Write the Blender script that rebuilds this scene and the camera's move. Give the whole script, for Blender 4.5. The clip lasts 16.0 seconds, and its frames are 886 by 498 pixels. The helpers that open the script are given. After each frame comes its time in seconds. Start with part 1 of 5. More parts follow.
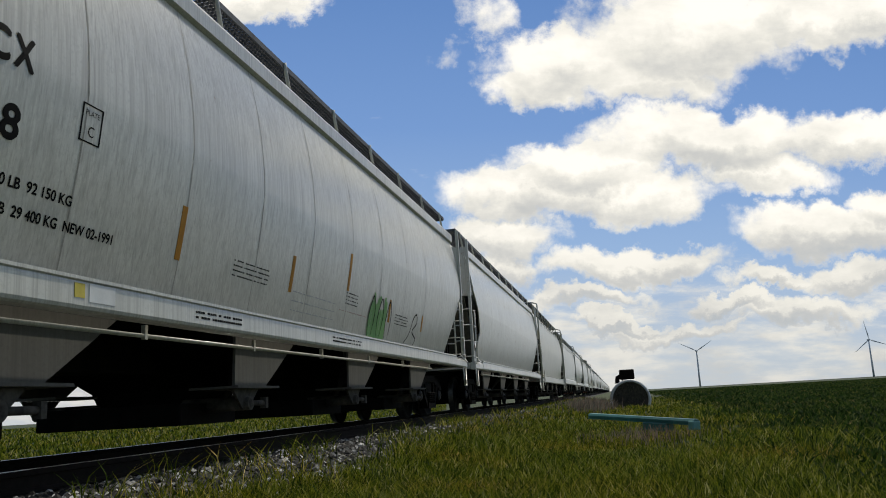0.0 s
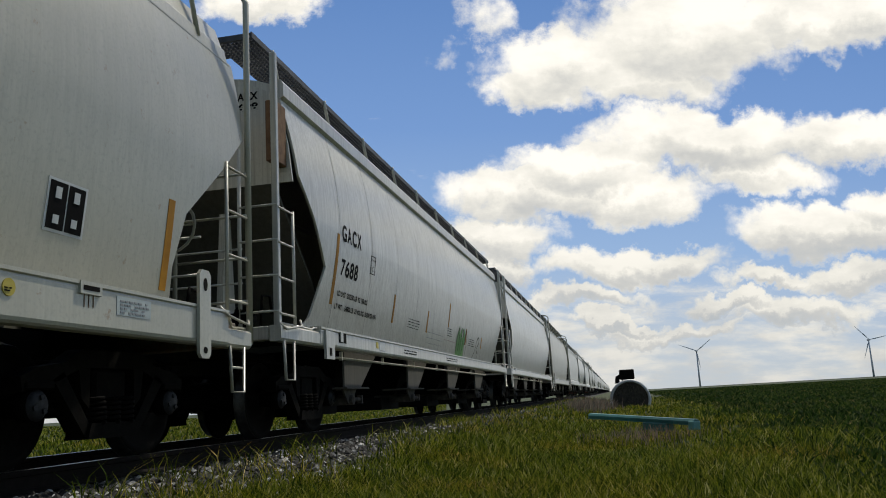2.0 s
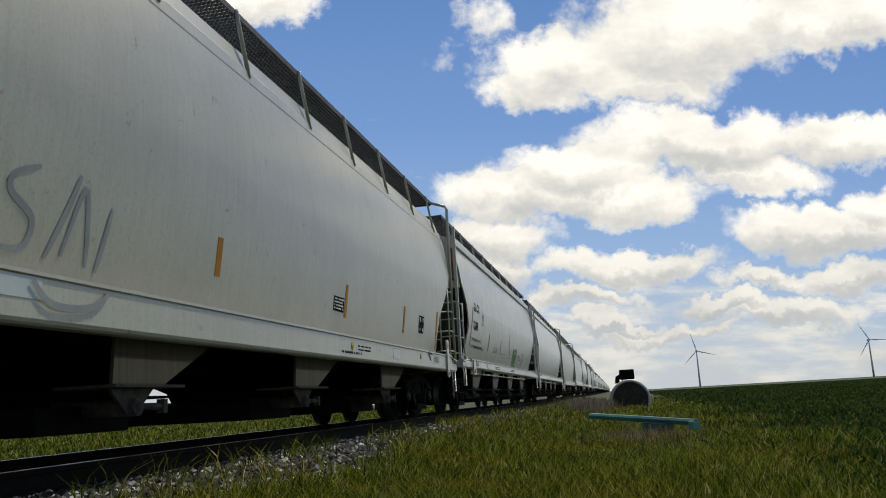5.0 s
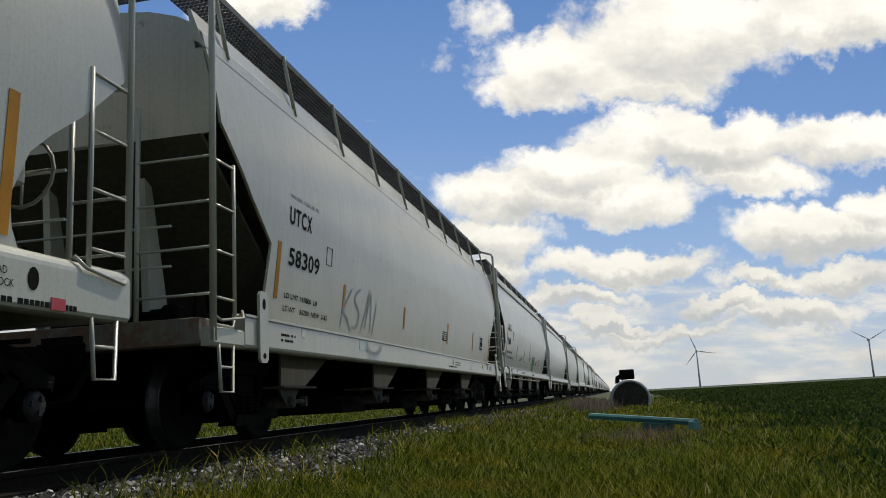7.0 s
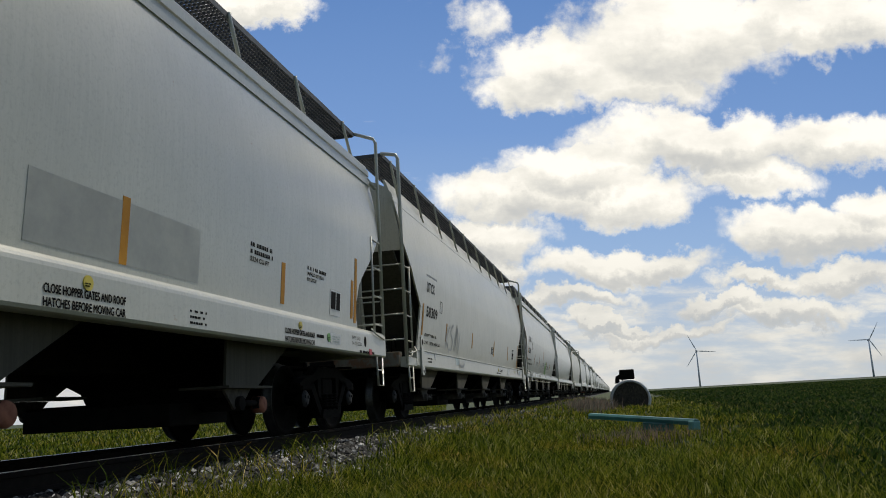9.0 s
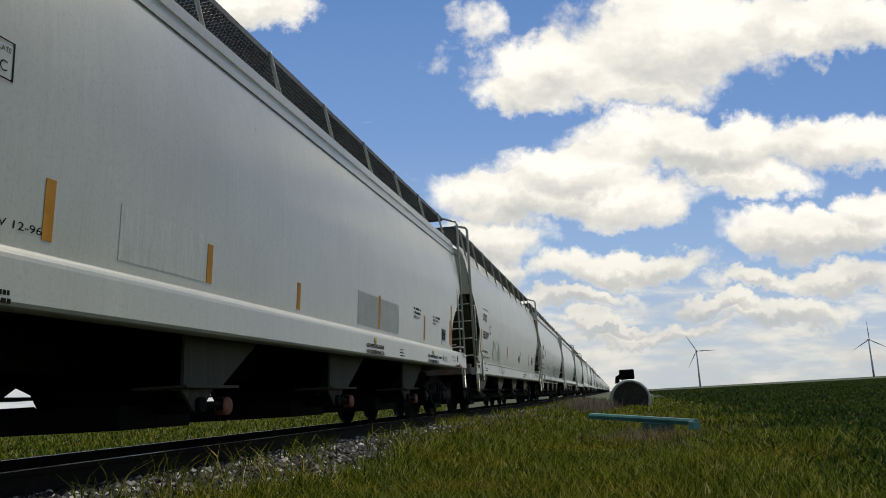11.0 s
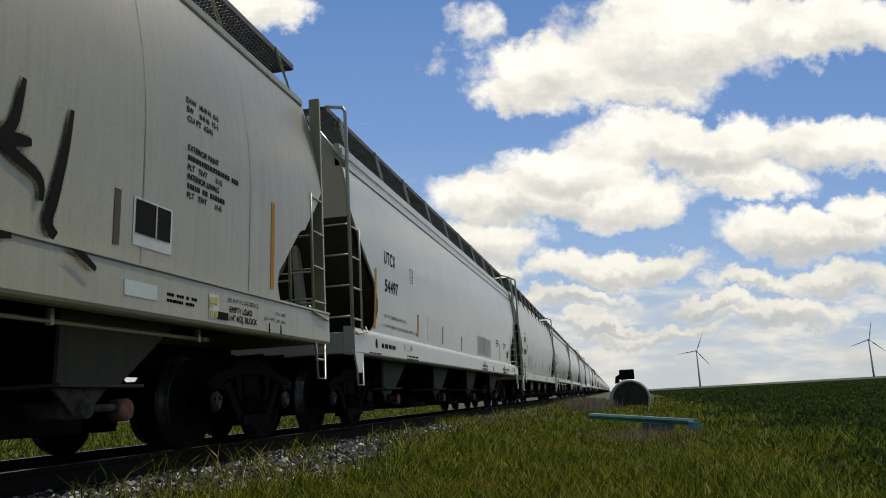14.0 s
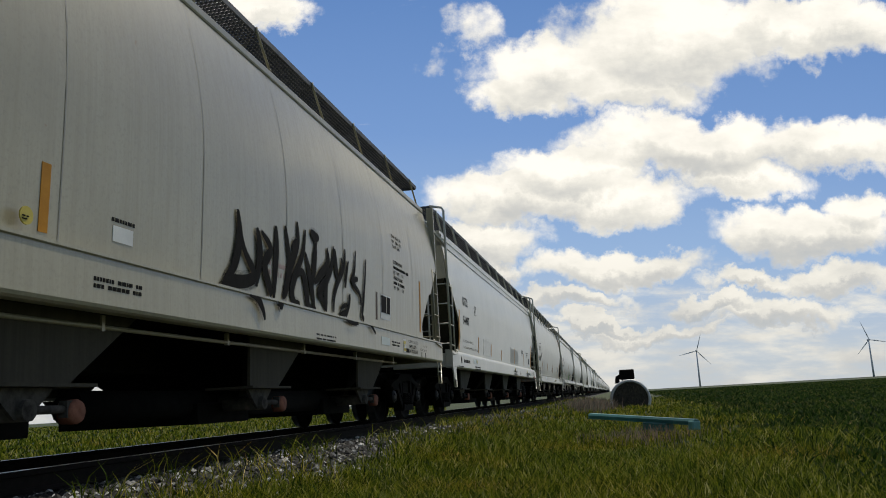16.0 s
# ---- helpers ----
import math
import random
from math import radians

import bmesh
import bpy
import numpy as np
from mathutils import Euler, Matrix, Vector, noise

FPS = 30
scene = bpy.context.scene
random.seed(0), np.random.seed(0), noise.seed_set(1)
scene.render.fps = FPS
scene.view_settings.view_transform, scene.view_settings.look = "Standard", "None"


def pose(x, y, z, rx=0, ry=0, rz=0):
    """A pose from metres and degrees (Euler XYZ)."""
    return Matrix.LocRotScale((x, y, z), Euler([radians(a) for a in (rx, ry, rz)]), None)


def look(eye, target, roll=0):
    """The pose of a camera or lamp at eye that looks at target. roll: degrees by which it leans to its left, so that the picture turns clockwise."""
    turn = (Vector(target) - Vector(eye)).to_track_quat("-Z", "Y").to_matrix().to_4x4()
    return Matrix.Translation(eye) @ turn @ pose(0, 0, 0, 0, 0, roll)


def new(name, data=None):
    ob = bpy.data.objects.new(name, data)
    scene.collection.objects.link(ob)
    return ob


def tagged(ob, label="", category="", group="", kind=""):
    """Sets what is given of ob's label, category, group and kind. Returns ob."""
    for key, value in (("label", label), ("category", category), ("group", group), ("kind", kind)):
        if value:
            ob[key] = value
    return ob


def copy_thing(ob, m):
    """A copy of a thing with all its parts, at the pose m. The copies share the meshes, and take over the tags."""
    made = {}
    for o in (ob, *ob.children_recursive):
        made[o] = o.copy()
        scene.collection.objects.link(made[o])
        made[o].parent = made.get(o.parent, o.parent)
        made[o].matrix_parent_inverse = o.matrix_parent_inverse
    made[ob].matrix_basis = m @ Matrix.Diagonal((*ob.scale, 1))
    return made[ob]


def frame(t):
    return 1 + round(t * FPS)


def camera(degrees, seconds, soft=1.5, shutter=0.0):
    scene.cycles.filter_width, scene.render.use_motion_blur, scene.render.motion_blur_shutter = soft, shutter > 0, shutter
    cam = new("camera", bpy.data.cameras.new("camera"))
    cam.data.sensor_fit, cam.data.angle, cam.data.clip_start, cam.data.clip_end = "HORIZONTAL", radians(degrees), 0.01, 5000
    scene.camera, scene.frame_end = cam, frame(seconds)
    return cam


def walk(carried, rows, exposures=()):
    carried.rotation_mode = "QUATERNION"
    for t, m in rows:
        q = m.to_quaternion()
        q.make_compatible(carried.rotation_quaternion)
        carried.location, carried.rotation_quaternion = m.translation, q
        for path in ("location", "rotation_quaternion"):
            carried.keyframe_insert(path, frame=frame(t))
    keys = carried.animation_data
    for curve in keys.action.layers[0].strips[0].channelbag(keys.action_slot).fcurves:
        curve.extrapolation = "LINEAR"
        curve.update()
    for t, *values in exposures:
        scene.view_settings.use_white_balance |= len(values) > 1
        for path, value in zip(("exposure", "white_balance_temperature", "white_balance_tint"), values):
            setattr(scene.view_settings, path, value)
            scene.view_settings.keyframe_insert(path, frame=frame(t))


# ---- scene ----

# ------------------------------------------------------------------ camera
EYE = (0.0, 0.0, 0.3316)
cam = camera(56.8, 16.0, 1.0)
CAM_POSE = Matrix.Translation(EYE) @ pose(0, 0, 0, 90, 0, 11.601) @ pose(0, 0, 0, 10.467) @ pose(0, 0, 0, 0, 0, -3.245)
walk(cam, [(0.0, CAM_POSE), (16.0, CAM_POSE)], exposures=[(0.0, 0.0, 6880, 7), (16.0, 0.0, 6960, 7)])

# ------------------------------------------------------------------ world and sun
SUN_AZ, SUN_EL = 21.0, 57.0          # degrees right of the track's direction, and above the horizon
world = bpy.data.worlds.new("sky")
scene.world = world
world.use_nodes = True
wn = world.node_tree.nodes
wn.clear()
w_out = wn.new("ShaderNodeOutputWorld")
w_bg = wn.new("ShaderNodeBackground")
w_sky = wn.new("ShaderNodeTexSky")
w_sky.sky_type = "NISHITA"
w_sky.sun_disc = False
w_sky.sun_elevation = radians(SUN_EL)
w_sky.sun_rotation = radians(SUN_AZ)
w_sky.air_density, w_sky.dust_density = 1.0, 1.5
w_bg.inputs["Strength"].default_value = 0.10
world.node_tree.links.new(w_sky.outputs[0], w_bg.inputs[0])
world.node_tree.links.new(w_bg.outputs[0], w_out.inputs[0])
sun_data = bpy.data.lights.new("sun", "SUN")
sun_data.energy, sun_data.angle, sun_data.color = 3.0, radians(0.6), (1.0, 0.96, 0.88)
sun = new("sun", sun_data)
sd = Vector((math.sin(radians(SUN_AZ)) * math.cos(radians(SUN_EL)), math.cos(radians(SUN_AZ)) * math.cos(radians(SUN_EL)), math.sin(radians(SUN_EL))))
sun.matrix_world = look(sd * 200, (0, 0, 0))


# ------------------------------------------------------------------ materials
def material(name, rough=0.6, metal=0.0):
    m = bpy.data.materials.new(name)
    m.use_nodes = True
    n, l = m.node_tree.nodes, m.node_tree.links
    b = n["Principled BSDF"]
    b.inputs["Roughness"].default_value = rough
    b.inputs["Metallic"].default_value = metal
    return m, n, l, b


def ramp(n, stops):
    r = n.new("ShaderNodeValToRGB")
    e = r.color_ramp.elements
    while len(e) < len(stops):
        e.new(0.5)
    for el, (p, c) in zip(e, stops):
        el.position = p
        el.color = (*c, 1) if len(c) == 3 else c
    return r


def noise_tex(n, l, scale, detail=4, rough=0.6, stretch=(1, 1, 1), coord="Object"):
    tc = n.new("ShaderNodeTexCoord")
    mp = n.new("ShaderNodeMapping")
    mp.inputs["Scale"].default_value = stretch
    l.new(tc.outputs[coord], mp.inputs["Vector"])
    t = n.new("ShaderNodeTexNoise")
    t.inputs["Scale"].default_value = scale
    t.inputs["Detail"].default_value = detail
    t.inputs["Roughness"].default_value = rough
    l.new(mp.outputs[0], t.inputs["Vector"])
    return t


def mixed(n, l, fac, a, b, mode="MIX"):
    x = n.new("ShaderNodeMix")
    x.data_type = "RGBA"
    x.blend_type = mode
    for sock, v in ((x.inputs[0], fac), (x.inputs[6], a), (x.inputs[7], b)):
        if hasattr(v, "links"):
            l.new(v, sock)
        elif isinstance(v, (int, float)):
            sock.default_value = v
        else:
            sock.default_value = (*v, 1)
    return x.outputs[2]


def bump(n, l, b, height, strength=0.3, dist=0.01):
    k = n.new("ShaderNodeBump")
    k.inputs["Strength"].default_value = strength
    k.inputs["Distance"].default_value = dist
    l.new(height, k.inputs["Height"])
    l.new(k.outputs[0], b.inputs["Normal"])


def paint(name, base, dirt, rust, streaks=0.5, rough=0.28, fine_run=0.35, rusty=0.66, coat=0.4):
    """Weathered car paint: grime clouds, broad and narrow run-off streaks, fine speckle, a little rust."""
    m, n, l, b = material(name, rough)
    big = noise_tex(n, l, 0.7, 5, 0.6)
    fine = noise_tex(n, l, 30, 3, 0.7)
    run = noise_tex(n, l, 1.0, 4, 0.65, (14, 14, 0.35))
    thin = noise_tex(n, l, 1.0, 3, 0.6, (46, 46, 0.55))
    r1 = ramp(n, [(0.38, (0, 0, 0)), (0.72, (1, 1, 1))])
    l.new(big.outputs[0], r1.inputs[0])
    r2 = ramp(n, [(0.45, (0, 0, 0)), (0.75, (streaks,) * 3)])
    l.new(run.outputs[0], r2.inputs[0])
    r5 = ramp(n, [(0.50, (0, 0, 0)), (0.70, (fine_run,) * 3)])
    l.new(thin.outputs[0], r5.inputs[0])
    r6 = ramp(n, [(0.30, (fine_run * 0.6,) * 3), (0.44, (0, 0, 0))])
    l.new(thin.outputs[0], r6.inputs[0])
    r3 = ramp(n, [(0.50, (0, 0, 0)), (0.72, (0.65, 0.65, 0.65))])
    l.new(fine.outputs[0], r3.inputs[0])
    c = mixed(n, l, r1.outputs[0], base, tuple(v * 0.84 for v in base))
    c = mixed(n, l, r2.outputs[0], c, dirt)
    c = mixed(n, l, r5.outputs[0], c, dirt)
    c = mixed(n, l, r6.outputs[0], c, tuple(min(0.8, v * 1.18) for v in base))
    rustn = noise_tex(n, l, 5, 6, 0.75)
    r4 = ramp(n, [(rusty, (0, 0, 0)), (rusty + 0.08, (0.75, 0.75, 0.75))])
    l.new(rustn.outputs[0], r4.inputs[0])
    c = mixed(n, l, r4.outputs[0], c, rust)
    c = mixed(n, l, r3.outputs[0], c, tuple(v * 0.7 for v in base))
    l.new(c, b.inputs["Base Color"])
    bump(n, l, b, big.outputs[0], 0.12, 0.02)
    rr = n.new("ShaderNodeMapRange")
    rr.inputs[3].default_value, rr.inputs[4].default_value = rough, rough + 0.2
    l.new(run.outputs[0], rr.inputs[0])
    l.new(rr.outputs[0], b.inputs["Roughness"])
    b.inputs["Specular IOR Level"].default_value = 0.8 if rough < 0.5 else 0.4
    b.inputs["Coat Weight"].default_value = coat if rough < 0.5 else 0.0
    b.inputs["Coat Roughness"].default_value = 0.22
    return m


def mottled(name, lo, hi, scale=8, rough=0.8, metal=0.0, bump_d=0.005, coord="Object", gloss=0.5):
    m, n, l, b = material(name, rough, metal)
    b.inputs["Specular IOR Level"].default_value = gloss
    t = noise_tex(n, l, scale, 6, 0.7, coord=coord)
    t2 = noise_tex(n, l, scale * 0.13, 3, 0.5, coord=coord)
    r = ramp(n, [(0.3, lo), (0.7, hi)])
    l.new(t.outputs[0], r.inputs[0])
    r2 = ramp(n, [(0.35, (0.65, 0.65, 0.65)), (0.65, (1, 1, 1))])
    l.new(t2.outputs[0], r2.inputs[0])
    l.new(mixed(n, l, 1.0, r.outputs[0], r2.outputs[0], "MULTIPLY"), b.inputs["Base Color"])
    bump(n, l, b, t.outputs[0], 0.5, bump_d)
    return m


def leafy(name, stops, rough=0.6, patch=0.5):
    """Leaves and blades: a colour for each island, broad patches over the ground."""
    m, n, l, b = material(name, 0.85)
    b.inputs["Specular IOR Level"].default_value = 0.1
    g = n.new("ShaderNodeNewGeometry")
    r = ramp(n, stops)
    l.new(g.outputs["Random Per Island"], r.inputs[0])
    t = noise_tex(n, l, patch, 3, 0.6)
    r2 = ramp(n, [(0.34, (0.45, 0.66, 0.5)), (0.48, (0.85, 0.92, 0.8)), (0.58, (1.15, 0.95, 0.75)), (0.70, (1.55, 0.95, 0.6))])
    l.new(t.outputs[0], r2.inputs[0])
    l.new(mixed(n, l, 1.0, r.outputs[0], r2.outputs[0], "MULTIPLY"), b.inputs["Base Color"])
    b.inputs["Transmission Weight"].default_value = 0.0
    tr = n.new("ShaderNodeBsdfTranslucent")
    l.new(r.outputs[0], tr.inputs[0])
    mx = n.new("ShaderNodeMixShader")
    mx.inputs[0].default_value = 0.35
    l.new(b.outputs[0], mx.inputs[1])
    l.new(tr.outputs[0], mx.inputs[2])
    l.new(mx.outputs[0], n["Material Output"].inputs[0])
    return m


M_PALE = paint("pale grey car paint", (0.555, 0.545, 0.485), (0.33, 0.31, 0.265), (0.24, 0.13, 0.06), 0.75, fine_run=0.85, coat=0.55)
# base lifted to white in place of sky sheen at grazing view; rust added
M_OLD_SHEEN = paint("old car paint whitened for sheen", (0.66, 0.65, 0.60), (0.40, 0.37, 0.32), (0.26, 0.13, 0.055), 0.6, fine_run=0.6, rusty=0.58, coat=0.7)
M_GREY = paint("grey car paint", (0.46, 0.445, 0.365), (0.33, 0.315, 0.255), (0.24, 0.13, 0.06), 0.35, rusty=0.62, coat=0.45)
M_COOL = paint("cool grey car paint", (0.44, 0.437, 0.378), (0.34, 0.336, 0.294), (0.25, 0.14, 0.07), 0.25, coat=0.6)
M_TAN = paint("cream car paint", (0.335, 0.302, 0.205), (0.24, 0.212, 0.14), (0.24, 0.14, 0.07), 0.45, coat=0.35)
M_RUSTPAINT = paint("rust-eaten grey paint", (0.20, 0.185, 0.15), (0.10, 0.075, 0.05), (0.17, 0.075, 0.03), 0.6, 0.75, rusty=0.46)
# near-black: grime plus the shade under the cars, put into the colour
M_GRIME_SHADE = mottled("shaded grimy underframe", (0.004, 0.0037, 0.0035), (0.011, 0.010, 0.009), 6, 0.9, gloss=0.1)
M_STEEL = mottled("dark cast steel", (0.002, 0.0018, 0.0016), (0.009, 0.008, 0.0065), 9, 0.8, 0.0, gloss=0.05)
M_TREAD = mottled("worn wheel steel", (0.03, 0.03, 0.03), (0.09, 0.088, 0.085), 12, 0.4, 0.7)
M_RAILTOP = mottled("polished rail steel", (0.35, 0.34, 0.33), (0.55, 0.54, 0.52), 10, 0.3, 0.9)
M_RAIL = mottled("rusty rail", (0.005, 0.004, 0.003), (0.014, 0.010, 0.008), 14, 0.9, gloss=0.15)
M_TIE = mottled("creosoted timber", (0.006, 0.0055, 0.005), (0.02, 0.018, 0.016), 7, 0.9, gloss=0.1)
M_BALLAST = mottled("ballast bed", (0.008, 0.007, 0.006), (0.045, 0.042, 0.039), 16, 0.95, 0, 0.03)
M_ORANGE = mottled("amber reflective tape", (0.46, 0.19, 0.012), (0.62, 0.29, 0.03), 5, 0.6, gloss=0.2)
M_BLACK = mottled("black lettering paint", (0.004, 0.004, 0.004), (0.012, 0.012, 0.012), 6, 0.75, gloss=0.08)
M_WHITE = mottled("white label", (0.62, 0.64, 0.64), (0.78, 0.79, 0.78), 5, 0.5)
M_YELLOW = mottled("yellow label", (0.50, 0.40, 0.04), (0.68, 0.55, 0.08), 5, 0.5)
M_RED = mottled("red label", (0.45, 0.03, 0.05), (0.60, 0.06, 0.09), 5, 0.5)
M_GREEN = mottled("green spray paint", (0.10, 0.30, 0.08), (0.22, 0.44, 0.14), 3, 0.6)
M_LBLUE = mottled("pale blue label", (0.48, 0.56, 0.57), (0.60, 0.66, 0.66), 3, 0.6)
M_GRATE = mottled("galvanised grating", (0.05, 0.055, 0.065), (0.12, 0.125, 0.14), 9, 0.6, 0.3)
M_WHEEL_CAP = mottled("orange outlet cap", (0.16, 0.06, 0.04), (0.32, 0.14, 0.09), 12, 0.8, gloss=0.2)


# ------------------------------------------------------------------ mesh tools
def part(name, bm, mat, parent, label=""):
    me = bm
    if isinstance(bm, bmesh.types.BMesh):
        me = bpy.data.meshes.new(name)
        bm.to_mesh(me)
        bm.free()
    if not me.materials:
        me.materials.append(mat)
    ob = new(name, me)
    ob.parent = parent
    if label:
        tagged(ob, label)
    return ob


def box(bm, x0, x1, y0, y1, z0, z1, bev=0.0):
    vs = [bm.verts.new((x, y, z)) for x in (x0, x1) for y in (y0, y1) for z in (z0, z1)]
    fs = [bm.faces.new([vs[i] for i in q]) for q in ((0, 1, 3, 2), (4, 6, 7, 5), (0, 4, 5, 1), (2, 3, 7, 6), (0, 2, 6, 4), (1, 5, 7, 3))]
    if bev:
        es = {e for f in fs for e in f.edges}
        bmesh.ops.bevel(bm, geom=list(es), offset=bev, segments=1, affect="EDGES")
    return vs


def tube(bm, pts, r, seg=6, cap=True):
    """A round bar along a line of points."""
    pts = [Vector(p) for p in pts]
    rings = []
    for i, p in enumerate(pts):
        d = (pts[min(i + 1, len(pts) - 1)] - pts[max(i - 1, 0)]).normalized()
        a = d.orthogonal().normalized() if i == 0 else (a - d * a.dot(d)).normalized()
        b = d.cross(a)
        rings.append([bm.verts.new(p + (a * math.cos(k * math.tau / seg) + b * math.sin(k * math.tau / seg)) * r) for k in range(seg)])
    for q0, q1 in zip(rings, rings[1:]):
        for k in range(seg):
            f = bm.faces.new((q0[k], q0[(k + 1) % seg], q1[(k + 1) % seg], q1[k]))
            f.smooth = True
    if cap:
        bm.faces.new(rings[0][::-1])
        bm.faces.new(rings[-1])


def prism(bm, poly, axis, a0, a1):
    """A polygon of (u, v) pushed along an axis: x takes (y, z), y takes (x, z), z takes (x, y)."""
    def put(u, v, a):
        return {"x": (a, u, v), "y": (u, a, v), "z": (u, v, a)}[axis]
    r0 = [bm.verts.new(put(u, v, a0)) for u, v in poly]
    r1 = [bm.verts.new(put(u, v, a1)) for u, v in poly]
    k = len(poly)
    fs = [bm.faces.new(r0[::-1]), bm.faces.new(r1)]
    for i in range(k):
        fs.append(bm.faces.new((r0[i], r0[(i + 1) % k], r1[(i + 1) % k], r1[i])))
    bmesh.ops.recalc_face_normals(bm, faces=fs)


def wheel_lathe(bm, prof, x_sign=1, seg=28, smooth=True):
    """Turns (radius, x) pairs round the x axis."""
    rings = [[bm.verts.new((x * x_sign, r * math.cos(k * math.tau / seg), r * math.sin(k * math.tau / seg))) for k in range(seg)] for r, x in prof]
    fs = []
    for q0, q1 in zip(rings, rings[1:]):
        for k in range(seg):
            f = bm.faces.new((q0[k], q0[(k + 1) % seg], q1[(k + 1) % seg], q1[k]))
            f.smooth = smooth
            fs.append(f)
    fs += [bm.faces.new(rings[0]), bm.faces.new(rings[-1])]
    bmesh.ops.recalc_face_normals(bm, faces=fs)


def lerp_table(tab, z):
    if z <= tab[0][0]:
        return tab[0][1]
    for (a, u), (b, v) in zip(tab, tab[1:]):
        if z <= b:
            return u + (v - u) * (z - a) / (b - a)
    return tab[-1][1]


# ------------------------------------------------------------------ the line of the track
TRACK_X, BEND = -5.13, 0.0105      # the line swings left by this slope between 15 and 45 m ahead
S_V, S_A = 3.5299, -0.00453


def travel(t):
    return S_V * t + S_A * t * t


def track_x(y):
    return TRACK_X - BEND * (0.0 if y < 15 else (y - 15) ** 2 / 60 if y < 45 else y - 30)


def track_pose(y):
    return pose(track_x(y), y, 0, 0, 0, math.degrees(BEND * min(1.0, max(0.0, (y - 15) / 30))))


# ------------------------------------------------------------------ ground, track bed, rails, ties
GROUND_X = [(-40, -0.75), (-9.5, -0.75), (-7.6, -0.5), (-6.75, -0.2), (-3.55, -0.2), (-3.2, -0.26), (-2.3, -0.50), (-1.0, -0.62), (6, -0.66), (40, -0.70)]


def ground_z(x, y):
    off = x - (track_x(y) - TRACK_X)
    z = lerp_table(GROUND_X, off)
    if not -7.6 < off < -2.6:
        z += 0.05 * noise.noise(Vector((x * 0.35, y * 0.35, 0))) + 0.06 * noise.noise(Vector((x * 0.05, y * 0.05, 3)))
    return z


M_SOIL, n, l, b = material("soil and turf", 0.95)
big = noise_tex(n, l, 0.25, 5, 0.6)
fine = noise_tex(n, l, 6, 6, 0.75)
r1 = ramp(n, [(0.3, (0.016, 0.030, 0.005)), (0.5, (0.030, 0.048, 0.009)), (0.72, (0.060, 0.062, 0.020))])
l.new(fine.outputs[0], r1.inputs[0])
r2 = ramp(n, [(0.3, (0.7, 0.75, 0.7)), (0.7, (1.1, 1.05, 0.95))])
l.new(big.outputs[0], r2.inputs[0])
l.new(mixed(n, l, 1.0, r1.outputs[0], r2.outputs[0], "MULTIPLY"), b.inputs["Base Color"])
bump(n, l, b, fine.outputs[0], 0.8, 0.08)

xs = [-4500, -2000, -800, -300, -120, -60] + [-40 + 2 * i for i in range(15)] + [-10 + 0.4 * i for i in range(30)] + [2 + 2 * i for i in range(20)] + [50, 80, 150, 400, 1200, 4500]
ys = [-300, -80, -30] + [-12 + 1.0 * i for i in range(72)] + [64 + 8 * i for i in range(30)] + [310, 370, 480, 700, 1100, 1800, 3000, 4700]
gv = [(x, y, ground_z(x, y)) for y in ys for x in xs]
W = len(xs)
gf = [(j * W + i, j * W + i + 1, (j + 1) * W + i + 1, (j + 1) * W + i) for j in range(len(ys) - 1) for i in range(W - 1)]
gm = bpy.data.meshes.new("ground")
gm.from_pydata(gv, [], gf)
gm.materials.append(M_SOIL)
for poly in gm.polygons:
    poly.use_smooth = True
tagged(new("ground", gm), "flat green prairie ground beside the railway line", "ground", kind="structure")

# ballast bed: a raised sheet with a crown and shoulders
bed_prof = [(-2.75, -0.55), (-2.1, -0.22), (-1.45, -0.185), (0, -0.20), (1.45, -0.185), (1.75, -0.20), (2.5, -0.45), (2.75, -0.55)]
bys = [-60 + 2.0 * i for i in range(60)] + [60 + 10 * i for i in range(86)]
bm = bmesh.new()
rows = [[bm.verts.new((track_x(y) + dx, y, z + 0.012 * math.sin(y * 3.1 + dx * 5))) for dx, z in bed_prof] for y in bys]
for q0, q1 in zip(rows, rows[1:]):
    for i in range(len(bed_prof) - 1):
        bm.faces.new((q0[i], q0[i + 1], q1[i + 1], q1[i])).smooth = True
me = bpy.data.meshes.new("ballast_bed")
bm.to_mesh(me)
bm.free()
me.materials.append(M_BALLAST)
tagged(new("ballast_bed", me), "dark grey crushed stone ballast bed under the track", "ballast", kind="structure")

